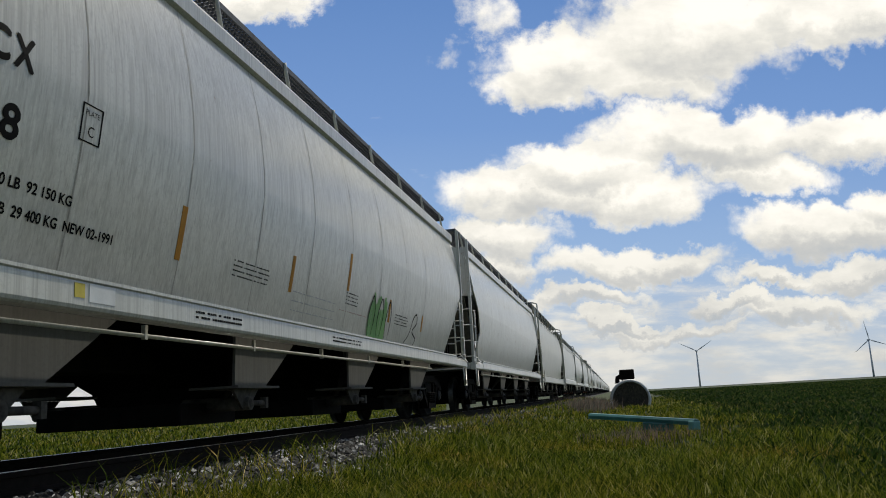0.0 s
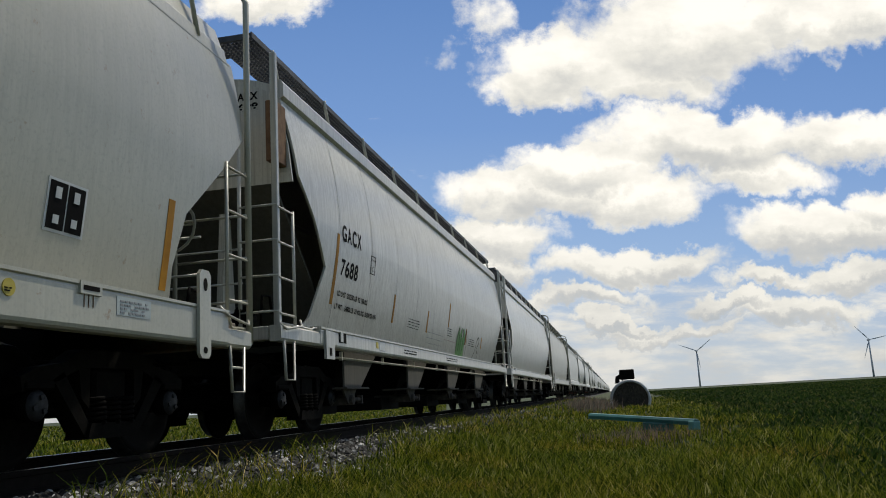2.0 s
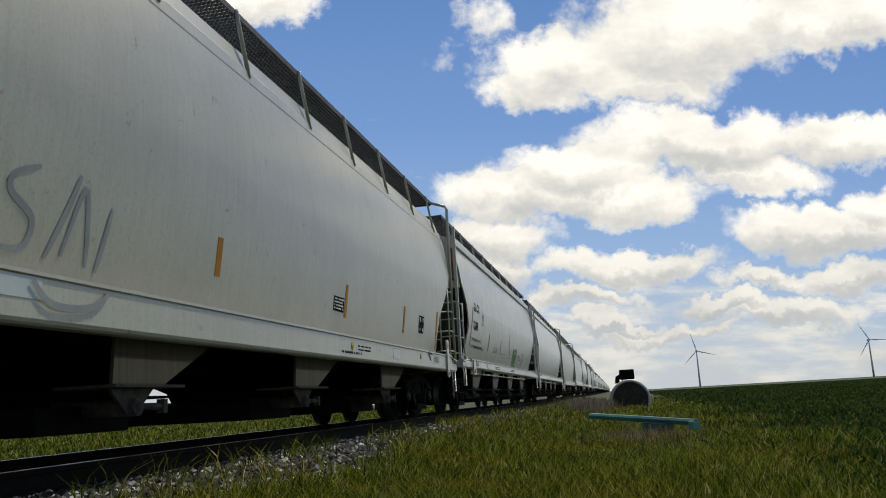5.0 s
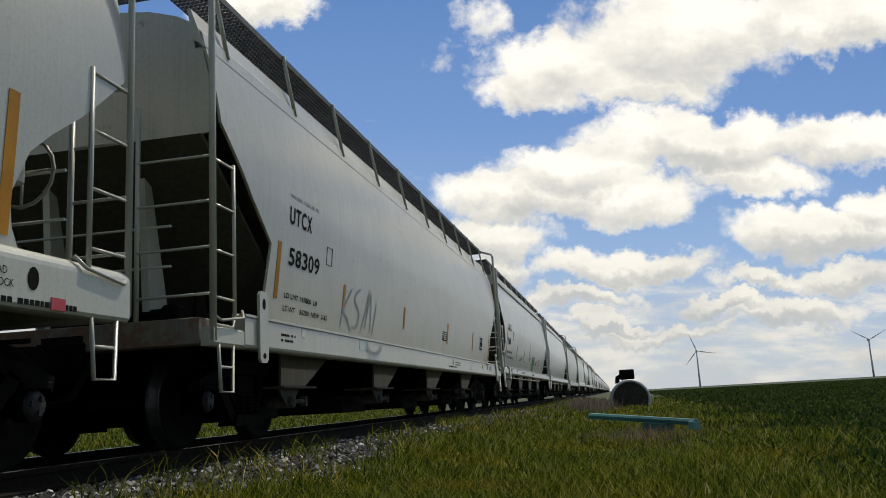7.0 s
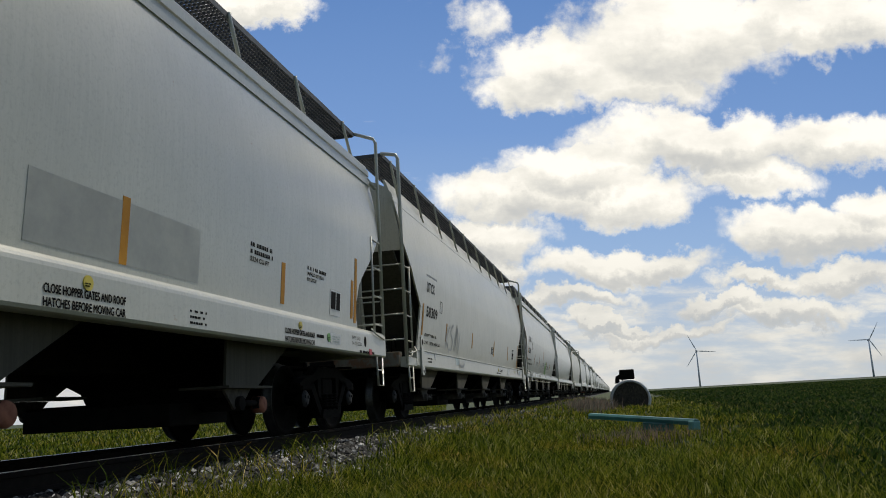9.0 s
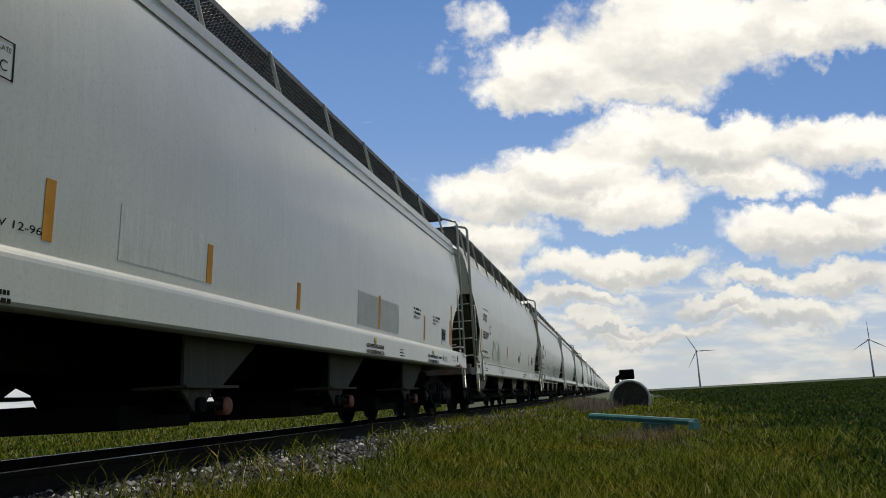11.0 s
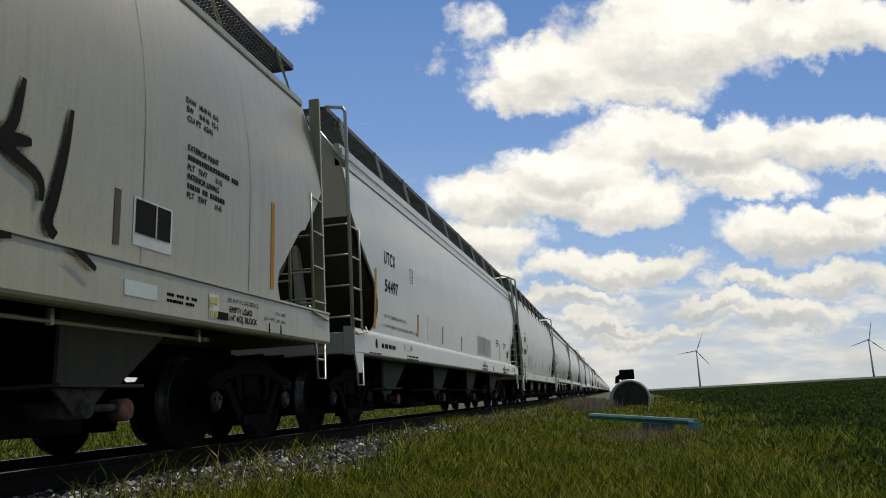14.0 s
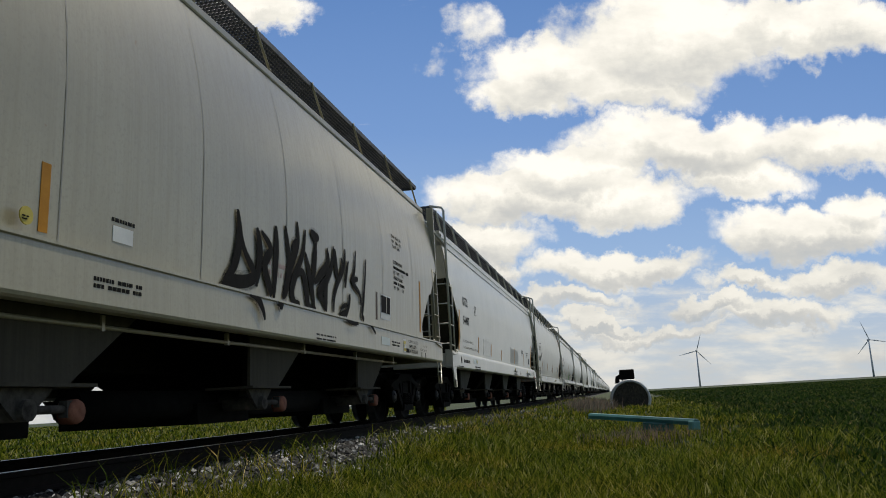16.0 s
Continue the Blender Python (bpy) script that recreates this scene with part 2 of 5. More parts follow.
# loose stones on the near shoulder
rng = np.random.default_rng(4)
base_rock = np.array([(1, 0, 0), (-1, 0, 0), (0, 1, 0), (0, -1, 0), (0, 0, 1), (0, 0, -1), (.6, .6, .5), (-.6, .5, .55), (.5, -.6, -.5)], float)
rock_f = [(0, 6, 4), (6, 2, 4), (2, 7, 4), (7, 1, 4), (1, 3, 4), (3, 0, 4), (0, 8, 5), (8, 3, 5), (3, 1, 5), (1, 2, 5), (2, 0, 5), (0, 2, 6), (2, 1, 7), (0, 3, 8)]
rv, rf = [], []
for i in range(14000):
    y = 3.0 + 26 * rng.random() ** 1.6
    dx = rng.choice([rng.uniform(0.9, 2.65), rng.uniform(-1.4, 2.2)], p=[0.8, 0.2])
    if abs(abs(dx) - 0.75) < 0.1:
        continue
    z = lerp_table(bed_prof, dx)
    s = rng.uniform(0.016, 0.05)
    v = base_rock * rng.uniform(0.6, 1.25, (9, 1)) * s * np.array([1, 1, 0.7])
    a = rng.uniform(0, 6.28)
    c, q = math.cos(a), math.sin(a)
    v = np.stack([v[:, 0] * c - v[:, 1] * q, v[:, 0] * q + v[:, 1] * c, v[:, 2]], 1) + (track_x(y) + dx, y, z + s * 0.3)
    k = len(rv)
    rv += v.tolist()
    rf += [(a0 + k, b0 + k, c0 + k) for a0, b0, c0 in rock_f]
me = bpy.data.meshes.new("ballast_stones")
me.from_pydata(rv, [], rf)
M_STONE, n, l, b = material("crushed stone", 0.9)
g = n.new("ShaderNodeNewGeometry")
r = ramp(n, [(0.0, (0.008, 0.007, 0.006)), (0.55, (0.024, 0.022, 0.020)), (0.80, (0.10, 0.096, 0.09)), (1.0, (0.58, 0.57, 0.55))])
l.new(g.outputs["Random Per Island"], r.inputs[0])
l.new(r.outputs[0], b.inputs["Base Color"])
me.materials.append(M_STONE)
tagged(new("ballast_stones", me), "loose crushed grey ballast stones beside the rails", "ballast", kind="stuff")

# rails
rail_prof = [(-0.07, -0.17), (0.07, -0.17), (0.07, -0.155), (0.012, -0.135), (0.010, -0.05), (0.036, -0.040), (0.037, -0.006), (0.028, 0.0), (-0.028, 0.0), (-0.037, -0.006), (-0.036, -0.040), (-0.010, -0.05), (-0.012, -0.135), (-0.07, -0.155)]
for side in (1, -1):
    bm = bmesh.new()
    rr = [[bm.verts.new((track_x(y) + side * 0.753 + u, y, v)) for u, v in rail_prof] for y in bys]
    k = len(rail_prof)
    for q0, q1 in zip(rr, rr[1:]):
        for i in range(k):
            f = bm.faces.new((q0[i], q0[(i + 1) % k], q1[(i + 1) % k], q1[i]))
            f.material_index = 1 if i == 7 else 0
    bm.faces.new(rr[0]), bm.faces.new(rr[-1])
    bmesh.ops.recalc_face_normals(bm, faces=bm.faces)
    me = bpy.data.meshes.new("rail")
    bm.to_mesh(me)
    bm.free()
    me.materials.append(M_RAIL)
    me.materials.append(M_RAILTOP)
    tagged(new("rail", me), "long rusty steel rail with a polished head", "rail", "rails of the track", "structure")

# ties: one object each along the near stretch, the rest joined
bm = bmesh.new()
box(bm, -1.3, 1.3, -0.115, 0.115, -0.19, 0.0, 0.012)
tie_me = bpy.data.meshes.new("tie")
bm.to_mesh(tie_me)
bm.free()
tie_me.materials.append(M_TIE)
bed = bpy.data.objects["ballast_bed"]
for i in range(150):
    ob = new("tie", tie_me)
    ob.parent = bed
    y = -20 + 0.55 * i
    ob.matrix_basis = pose(track_x(y) + random.uniform(-0.03, 0.03), y, -0.168 + random.uniform(-0.006, 0.004), 0, 0, random.uniform(-0.8, 0.8))
bm = bmesh.new()
for i in range(150, 1500):
    y = -20 + 0.55 * i
    x = track_x(y)
    box(bm, x - 1.3, x + 1.3, y - 0.115, y + 0.115, -0.35, -0.168)
tagged(part("far_ties", bm, M_TIE, bed), kind="stuff")

# ------------------------------------------------------------------ covered hopper cars
HALF = 1.574                # half the width over the side sills


def side_x(z, hw):
    """Half the width of the body at a height: widest at 2.7 m, tucked in below by the second figure, rounding in to the eaves."""
    wide, tuck = hw
    return wide - 0.095 * max(0.0, z - 2.7) ** 2 - tuck * max(0.0, 2.7 - z) ** 1.3


KINDS = {
    "pale": dict(L=18.15, paint=M_PALE, sill=(1.07, 1.32), flat=True, sill_in=(1.20, 1.35), eave=4.14, top=4.50, walk=4.74, pitch=3.62, first=2.95, hw=(1.53, 0.16), wall=0.62, wall_f=0.12,
                 ends=[(1.32, 1.28), (1.47, 1.49), (2.15, 1.78), (3.13, 0.76), (3.95, 0.62), (4.14, 0.60)], front=[(1.32, 1.42), (2.0, 0.88), (2.7, 0.28), (3.0, 0.10), (4.14, 0.12)], bays=4, seams=10, rod=True,
                 label="pale grey steel covered grain hopper car with dirty streaked sides"),
    "grey": dict(L=18.22, paint=M_GREY, sill=(0.94, 1.29), flat=True, sill_in=(0.62, 0.50), eave=3.94, top=4.48, walk=4.82, pitch=3.7, first=2.2, hw=(1.54, 0.10), wall=0.16, wall_f=0.10,
                 ends=[(1.29, 1.40), (2.14, 1.48), (2.56, 0.90), (3.14, 0.26), (4.02, 0.16)], front=[(1.29, 1.23), (1.6, 1.25), (2.09, 1.12), (3.10, 0.05), (4.02, 0.04)], bays=4, seams=0, rod=False,
                 label="plain grey steel covered grain hopper car with spray scribbles"),
    "cool": dict(L=18.7, paint=M_COOL, sill=(1.03, 1.43), flat=False, eave=3.85, top=4.45, walk=4.70, pitch=3.85, first=2.4, hw=(1.545, 0.05), wall=0.14, wall_f=0.10,
                 ends=[(1.43, 1.12), (1.50, 1.24), (1.60, 1.36), (1.77, 1.45), (1.95, 1.43), (2.15, 1.30), (2.32, 1.10), (2.52, 0.80), (2.60, 0.68), (2.9, 0.32), (3.1, 0.16), (3.95, 0.12)], front=[(1.43, 1.08), (1.55, 1.15), (1.75, 1.19), (2.07, 1.05), (2.25, 0.85), (2.45, 0.58), (2.55, 0.46), (2.93, 0.05), (3.1, 0.04), (3.95, 0.06)], bays=4, seams=0, rod=False,
                 label="clean cool grey covered hopper car with a rounded sill"),
    "tan": dict(L=18.0, paint=M_TAN, sill=(1.10, 1.52), flat=True, eave=4.30, top=4.60, walk=4.85, pitch=3.7, first=2.15, hw=(1.55, 0.03), wall=0.14,
                ends=[(1.46, 1.32), (1.62, 1.40), (1.75, 1.38), (2.3, 0.90), (2.42, 0.86), (2.45, 0.70), (3.05, 0.12), (4.18, 0.10)], front=[(1.46, 1.36), (1.60, 1.44), (1.72, 1.48), (1.85, 1.43), (2.38, 0.88), (2.43, 0.80), (2.46, 0.68), (2.68, 0.47), (2.75, 0.38), (3.07, 0.06), (4.18, 0.08)], bays=4, seams=8, rod=True,
                label="cream covered hopper car with black spray scrawl"),
}
# older sister of the pale car: same build, rust-bitten paint whitened for grazing sky sheen
KINDS["old"] = dict(KINDS["pale"], paint=M_OLD_SHEEN, label="whitish steel covered grain hopper car with rust-bitten seams")

# wheelset, one mesh for all
bm = bmesh.new()
for sg in (1, -1):
    wheel_lathe(bm, [(0.02, 0.80), (0.13, 0.805), (0.17, 0.785), (0.20, 0.755), (0.36, 0.745), (0.39, 0.785), (0.452, 0.79), (0.457, 0.78), (0.462, 0.705), (0.487, 0.69), (0.484, 0.665), (0.40, 0.66), (0.36, 0.70), (0.20, 0.70), (0.12, 0.68), (0.02, 0.68)], sg)
    wheel_lathe(bm, [(0.02, 0.80), (0.085, 0.80), (0.085, 0.93), (0.115, 0.94), (0.115, 1.06), (0.095, 1.075), (0.09, 1.085), (0.02, 1.085)], sg, 16)
    for k in range(3):
        a = k * math.tau / 3
        wheel_lathe_c = (1.145 * sg, 0.06 * math.cos(a), 0.06 * math.sin(a))
        box(bm, min(1.08 * sg, 1.10 * sg), max(1.08 * sg, 1.10 * sg), wheel_lathe_c[1] - 0.018, wheel_lathe_c[1] + 0.018, wheel_lathe_c[2] - 0.018, wheel_lathe_c[2] + 0.018)
tube(bm, [(-0.7, 0, 0), (0.7, 0, 0)], 0.085, 12)
for f in bm.faces:
    rr = [math.hypot(v.co.y, v.co.z) for v in f.verts]
    if max(rr) > 0.45 and min(rr) > 0.445:
        f.material_index = 1
    if max(rr) < 0.14 and min(abs(v.co.x) for v in f.verts) > 1.05:
        f.material_index = 2
WHEEL_ME = bpy.data.meshes.new("wheelset")
bm.to_mesh(WHEEL_ME)
bm.free()
M_CAP = mottled("greasy bearing cap", (0.006, 0.0065, 0.008), (0.03, 0.032, 0.038), 20, 0.6, 0.0, gloss=0.3)
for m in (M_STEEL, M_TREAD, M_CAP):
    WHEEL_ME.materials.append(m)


def truck_meshes():
    bm = bmesh.new()
    box(bm, -1.05, 1.05, -0.22, 0.22, 0.46, 0.74, 0.03)
    box(bm, -0.25, 0.25, -0.2, 0.2, 0.74, 0.86, 0.02)
    box(bm, -0.95, 0.95, -0.62, -0.52, 0.40, 0.52, 0.01)
    box(bm, -0.95, 0.95, 0.52, 0.62, 0.40, 0.52, 0.01)
    bolster = bm
    bm = bmesh.new()
    x0, x1 = -0.075, 0.075
    upper = [(-1.06, 0.55), (-1.08, 0.66), (-0.90, 0.73), (-0.62, 0.77), (-0.40, 0.88), (0.40, 0.88), (0.62, 0.77), (0.90, 0.73), (1.08, 0.66), (1.06, 0.55),
             (0.98, 0.60), (0.80, 0.60), (0.66, 0.64), (0.40, 0.74), (-0.40, 0.74), (-0.66, 0.64), (-0.80, 0.60), (-0.98, 0.60)]
    prism(bm, upper, "x", x0, x1)
    for sg in (1, -1):
        prism(bm, [(sg * 0.74, 0.64), (sg * 0.62, 0.70), (sg * 0.30, 0.30), (sg * 0.34, 0.19)], "x", x0, x1)
        prism(bm, [(sg * 0.44, 0.74), (sg * 0.30, 0.74), (sg * 0.30, 0.42), (sg * 0.40, 0.50)], "x", x0 * 0.9, x1 * 0.9)
        box(bm, x0 - 0.02, x1 + 0.02, sg * 0.889 - 0.15, sg * 0.889 + 0.15, 0.57, 0.625, 0.01)
    prism(bm, [(-0.36, 0.19), (0.36, 0.19), (0.32, 0.31), (-0.32, 0.31)], "x", x0 - 0.03, x1 + 0.03)
    frame_bm = bm
    bm = bmesh.new()
    pts = [(0.085 * math.cos(k * 0.7), 0.085 * math.sin(k * 0.7), 0.31 + k * 0.0043) for k in range(46)]
    tube(bm, pts, 0.017, 5)
    return bolster, frame_bm, bm


TRUCK_BM = truck_meshes()
TRUCK_ME = []
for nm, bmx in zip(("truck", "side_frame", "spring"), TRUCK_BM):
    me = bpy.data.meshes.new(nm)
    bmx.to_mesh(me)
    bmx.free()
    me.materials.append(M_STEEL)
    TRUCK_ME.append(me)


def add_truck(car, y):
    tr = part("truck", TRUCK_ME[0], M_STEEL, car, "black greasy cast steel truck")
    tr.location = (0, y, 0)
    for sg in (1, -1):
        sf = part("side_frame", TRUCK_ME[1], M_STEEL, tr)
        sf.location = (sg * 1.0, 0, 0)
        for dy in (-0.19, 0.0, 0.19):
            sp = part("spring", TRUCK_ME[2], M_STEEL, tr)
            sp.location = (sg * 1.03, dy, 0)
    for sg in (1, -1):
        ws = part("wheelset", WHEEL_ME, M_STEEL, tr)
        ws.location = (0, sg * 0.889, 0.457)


def side_grid(K, sgn, nz=44, ny=24):
    """One curved side sheet with its shaped ends and its thickness."""
    bm = bmesh.new()
    z0, z1, L = K["sill"][1] - 0.03, K["eave"], K["L"] / 2
    zs = sorted({z0 + (z1 - z0) * i / nz for i in range(nz + 1)} | {z for z, _ in K["ends"] + K["front"] if z0 < z < z1})
    layers = []
    for th in (0.0, 0.03):
        g = []
        for z in zs:
            ins, fin = lerp_table(K["ends"], z), lerp_table(K["front"], z)
            x = side_x(z, K["hw"]) - th
            g.append([bm.verts.new((sgn * x, -L + ins + (2 * L - ins - fin) * j / ny, z)) for j in range(ny + 1)])
        layers.append(g)
        for a, c in zip(g, g[1:]):
            for j in range(ny):
                bm.faces.new((a[j], a[j + 1], c[j + 1], c[j])).smooth = True
    g0, g1 = layers
    m = len(zs)
    for i in range(m - 1):
        bm.faces.new((g0[i][0], g0[i + 1][0], g1[i + 1][0], g1[i][0]))
        bm.faces.new((g0[i][ny], g0[i + 1][ny], g1[i + 1][ny], g1[i][ny]))
    bmesh.ops.recalc_face_normals(bm, faces=bm.faces)
    for e in bm.edges:
        if len(e.link_faces) == 2 and e.link_faces[0].normal.dot(e.link_faces[1].normal) < 0.8:
            e.smooth = False
    return bm


def hopper_bm(pitch, top_z):
    """One discharge bay: a dark funnel from the body down to its outlet; y runs from the side plate's rear edge."""
    bm = bmesh.new()
    lv = []
    for (hx, y0, y1, z) in ((1.22, -0.3, 1.9, top_z + 0.30), (1.20, 0.0, 1.42, top_z - 0.02), (0.85, 0.66, 0.86, 0.62), (0.75, 0.68, 0.84, 0.42)):
        lv.append([bm.verts.new((sx * hx, y, z)) for sx, y in ((1, y1), (-1, y1), (-1, y0), (1, y0))])
    for a, c in zip(lv, lv[1:]):
        for k in range(4):
            bm.faces.new((a[k], a[(k + 1) % 4], c[(k + 1) % 4], c[k]))
    bm.faces.new(lv[0]), bm.faces.new(lv[-1])
    bmesh.ops.recalc_face_normals(bm, faces=bm.faces)
    return bm


def sill_bm(K, sgn):
    bm = bmesh.new()
    L, (z0, z1) = K["L"] / 2, K["sill"]
    if K["flat"]:
        prof = [(HALF - 0.14, z0), (HALF - 0.03, z0), (HALF - 0.008, z0 + 0.015), (HALF, z0 + 0.04), (HALF, z1 - 0.06), (HALF - 0.004, z1 - 0.045), (HALF + 0.012, z1 - 0.035), (HALF + 0.012, z1 - 0.012), (HALF - 0.03, z1), (HALF - 0.14, z1)]
    else:
        prof = [(HALF - 0.16, z0), (HALF - 0.05, z0), (HALF - 0.015, z0 + 0.010), (HALF, z0 + 0.035), (HALF, z1 - 0.10), (HALF - 0.006, z1 - 0.07), (HALF - 0.02, z1 - 0.045), (HALF - 0.045, z1 - 0.02), (HALF - 0.08, z1 - 0.005), (HALF - 0.16, z1)]
    back, fore = K.get("sill_in", (0.0, 0.0))
    prism(bm, [(sgn * u, v) for u, v in prof], "y", -L + back, L - fore)
    return bm


def roof_bm(K):
    bm = bmesh.new()
    y0, y1 = -K["L"] / 2 + K["wall"] + 0.02, K["L"] / 2 - K.get("wall_f", K["wall"]) - 0.02
    xe = side_x(K["eave"], K["hw"])
    arc = [(xe * math.cos(math.pi * i / 14), K["eave"] - 0.02 + (K["top"] - K["eave"]) * math.sin(math.pi * i / 14) ** 0.8) for i in range(15)]
    prism(bm, arc, "y", y0, y1)
    return bm


def eave_bm(K, sgn, kind):
    """The roof's edge rail: a stepped or plain longitudinal member."""
    bm = bmesh.new()
    y0, y1 = -K["L"] / 2 + K["wall"], K["L"] / 2 - K.get("wall_f", K["wall"])
    x, z = side_x(K["eave"], K["hw"]), K["eave"]
    if kind in ("pale", "old"):
        prof = [(x - 0.10, z - 0.05), (x + 0.02, z - 0.05), (x + 0.06, z - 0.02), (x + 0.06, z + 0.14), (x + 0.02, z + 0.20), (x - 0.10, z + 0.20)]
    elif kind == "cool":
        prof = [(x - 0.1, z - 0.06), (x + 0.03, z - 0.06), (x + 0.03, z + 0.02), (x, z + 0.03), (x, z + 0.10), (x + 0.02, z + 0.11), (x + 0.02, z + 0.19), (x - 0.02, z + 0.20), (x - 0.02, z + 0.27), (x - 0.10, z + 0.29)]
    elif kind == "grey":
        prof = [(x - 0.10, z - 0.03), (x + 0.01, z - 0.03), (x + 0.01, z - 0.015), (x - 0.01, z), (x - 0.15, z + 0.40), (x - 0.19, z + 0.40)]
    else:
        prof = [(x - 0.08, z - 0.04), (x + 0.02, z - 0.04), (x + 0.03, z - 0.02), (x + 0.03, z + 0.05), (x + 0.01, z + 0.07), (x - 0.08, z + 0.08)]
    prism(bm, [(sgn * u, v) for u, v in prof], "y", y0, y1)
    return bm


def grating_bm(L, x0, x1, z):
    bm = bmesh.new()
    for k in range(10):
        x = x0 + (x1 - x0) * k / 9
        box(bm, x - 0.004, x + 0.004, -L, L, z - 0.03, z)
    y = -L
    while y < L:
        box(bm, x0, x1, y, y + 0.03, z - 0.02, z)
        y += 0.07
    return bm


def decal(name, car, mat, u0, u1, z0, z1, K, out=0.004, label="", on_sill=False):
    """A painted or stuck-on panel that follows the side between two heights; u runs along the car."""
    bm = bmesh.new()
    n_z = max(1, int((z1 - z0) / 0.15))
    gr = []
    for th in (out, -0.004):
        g = []
        for i in range(n_z + 1):
            z = z0 + (z1 - z0) * i / n_z
            x = (HALF if on_sill else side_x(z, K["hw"])) + th
            g.append([bm.verts.new((x, u, z)) for u in (u0, u1)])
        gr.append(g)
    for g in gr:
        for a, c in zip(g, g[1:]):
            bm.faces.new((a[0], a[1], c[1], c[0]))
    a, c = gr
    for i in range(n_z):
        bm.faces.new((a[i][0], a[i + 1][0], c[i + 1][0], c[i][0]))
        bm.faces.new((a[i][1], a[i + 1][1], c[i + 1][1], c[i][1]))
    bmesh.ops.recalc_face_normals(bm, faces=bm.faces)
    return part(name, bm, mat, car, label)


def big_lettering(car, text, u, z, height, K, width, bold):
    """Stencilled marks, each character a part of its own in an even cell."""
    cell = width / len(text)
    for i, ch in enumerate(text):
        lettering(car, ch, u + cell * i, z, height, K, width=cell * (0.34 if ch == "1" else 0.78), bold=bold)


def lettering(car, text, u, z, height, K, mat=M_BLACK, on_sill=False, width=None, bold=0.0):
    """Painted letters on the near side: u is their start along the car, z their foot."""
    cu = bpy.data.curves.new("lettering", "FONT")
    cu.body = text
    cu.size = height * 1.38
    tmp = bpy.data.objects.new("tmp", cu)
    scene.collection.objects.link(tmp)
    flat = bpy.data.meshes.new_from_object(tmp.evaluated_get(bpy.context.evaluated_depsgraph_get()))
    bpy.data.objects.remove(tmp)
    bpy.data.curves.remove(cu)
    co = [tuple(v.co) for v in flat.vertices]
    fc = [tuple(q.vertices) for q in flat.polygons]
    bpy.data.meshes.remove(flat)
    x_lo, x_hi = min(v[0] for v in co), max(v[0] for v in co)
    k = (width / (x_hi - x_lo)) if width else 1.0
    vs, fs = [], []
    for i, (du, dz) in enumerate(((0, 0), (bold, 0), (-bold, 0), (0, bold), (0, -bold)) if bold else ((0, 0),)):
        at = len(vs)
        for q in co:
            zz = z + q[1] + dz
            x = (HALF if on_sill else side_x(zz, K["hw"])) + 0.003 + 0.0003 * i
            vs.append((x, u + (q[0] - x_lo) * k + du, zz))
        fs += [tuple(j + at for j in f) for f in fc]
    me = bpy.data.meshes.new("lettering")
    me.from_pydata(vs, [], fs)
    ob = part("lettering", me, mat, car, "black stencilled lettering")
    return tagged(ob, kind="stuff") if height < 0.1 else ob


def end_lettering(car, text, x, y, z, height, width):
    """Painted letters on the end wall that faces back along the track."""
    cu = bpy.data.curves.new("lettering", "FONT")
    cu.body, cu.size, cu.extrude, cu.offset = text, height * 1.38, 0.0015, 0.004
    tmp = bpy.data.objects.new("tmp", cu)
    scene.collection.objects.link(tmp)
    me = bpy.data.meshes.new_from_object(tmp.evaluated_get(bpy.context.evaluated_depsgraph_get()))
    bpy.data.objects.remove(tmp)
    bpy.data.curves.remove(cu)
    me.materials.clear()
    xs_ = [v.co.x for v in me.vertices]
    k = width / (max(xs_) - min(xs_))
    for v in me.vertices:
        v.co = (x + (v.co.x - min(xs_)) * k, y - v.co.z, z + v.co.y)
    return part("lettering", me, M_BLACK, car, "black stencilled lettering")


def bars(car, u0, u1, z, rows, K, h=0.03, gap=0.055, on_sill=False, mat=M_BLACK, seed=0, lift=0.0):
    """Small writing that cannot be read: plain broken bars."""
    rnd = random.Random(seed)
    bm = bmesh.new()
    for i in range(rows):
        zz = z - i * gap
        u = u0
        while u < u1 - 0.02:
            w = rnd.uniform(0.018, 0.05)
            e = min(u + w, u1)
            x = (HALF if on_sill else side_x(zz, K["hw"])) + 0.0030 + lift
            box(bm, x - 0.006, x, u, e, zz, zz + h)
            u = e + (0.012 if rnd.random() < 0.75 else 0.05)
    return tagged(part("small_print", bm, mat, car, "rows of small print"), kind="stuff")


def ribbon(bm, pts, w0, w1, K, out=0.004):
    """A sprayed stroke on the side through points (u, z), swelling from w0 to w1 and back."""
    n_p = len(pts)
    prev = None
    for i, (u, z) in enumerate(pts):
        a, c = pts[max(i - 1, 0)], pts[min(i + 1, n_p - 1)]
        du, dz = c[0] - a[0], c[1] - a[1]
        k = math.hypot(du, dz) or 1
        w = (w0 + (w1 - w0) * math.sin(math.pi * (i + 0.5) / n_p)) / 2
        q, low = [], z < K["sill"][1]
        for s_ in (1, -1):
            uu, zz = u - dz / k * w * s_, z + du / k * w * s_
            if low:
                x, zz = HALF + 0.012, min(zz, K["sill"][1] - 0.04)
            else:
                zz = max(zz, K["sill"][1] + 0.002)
                x = side_x(zz, K["hw"])
            q.append(bm.verts.new((x + out, uu, zz)))
        if prev and low == was_low:
            bm.faces.new((prev[0], prev[1], q[1], q[0]))
        prev, was_low = q, low


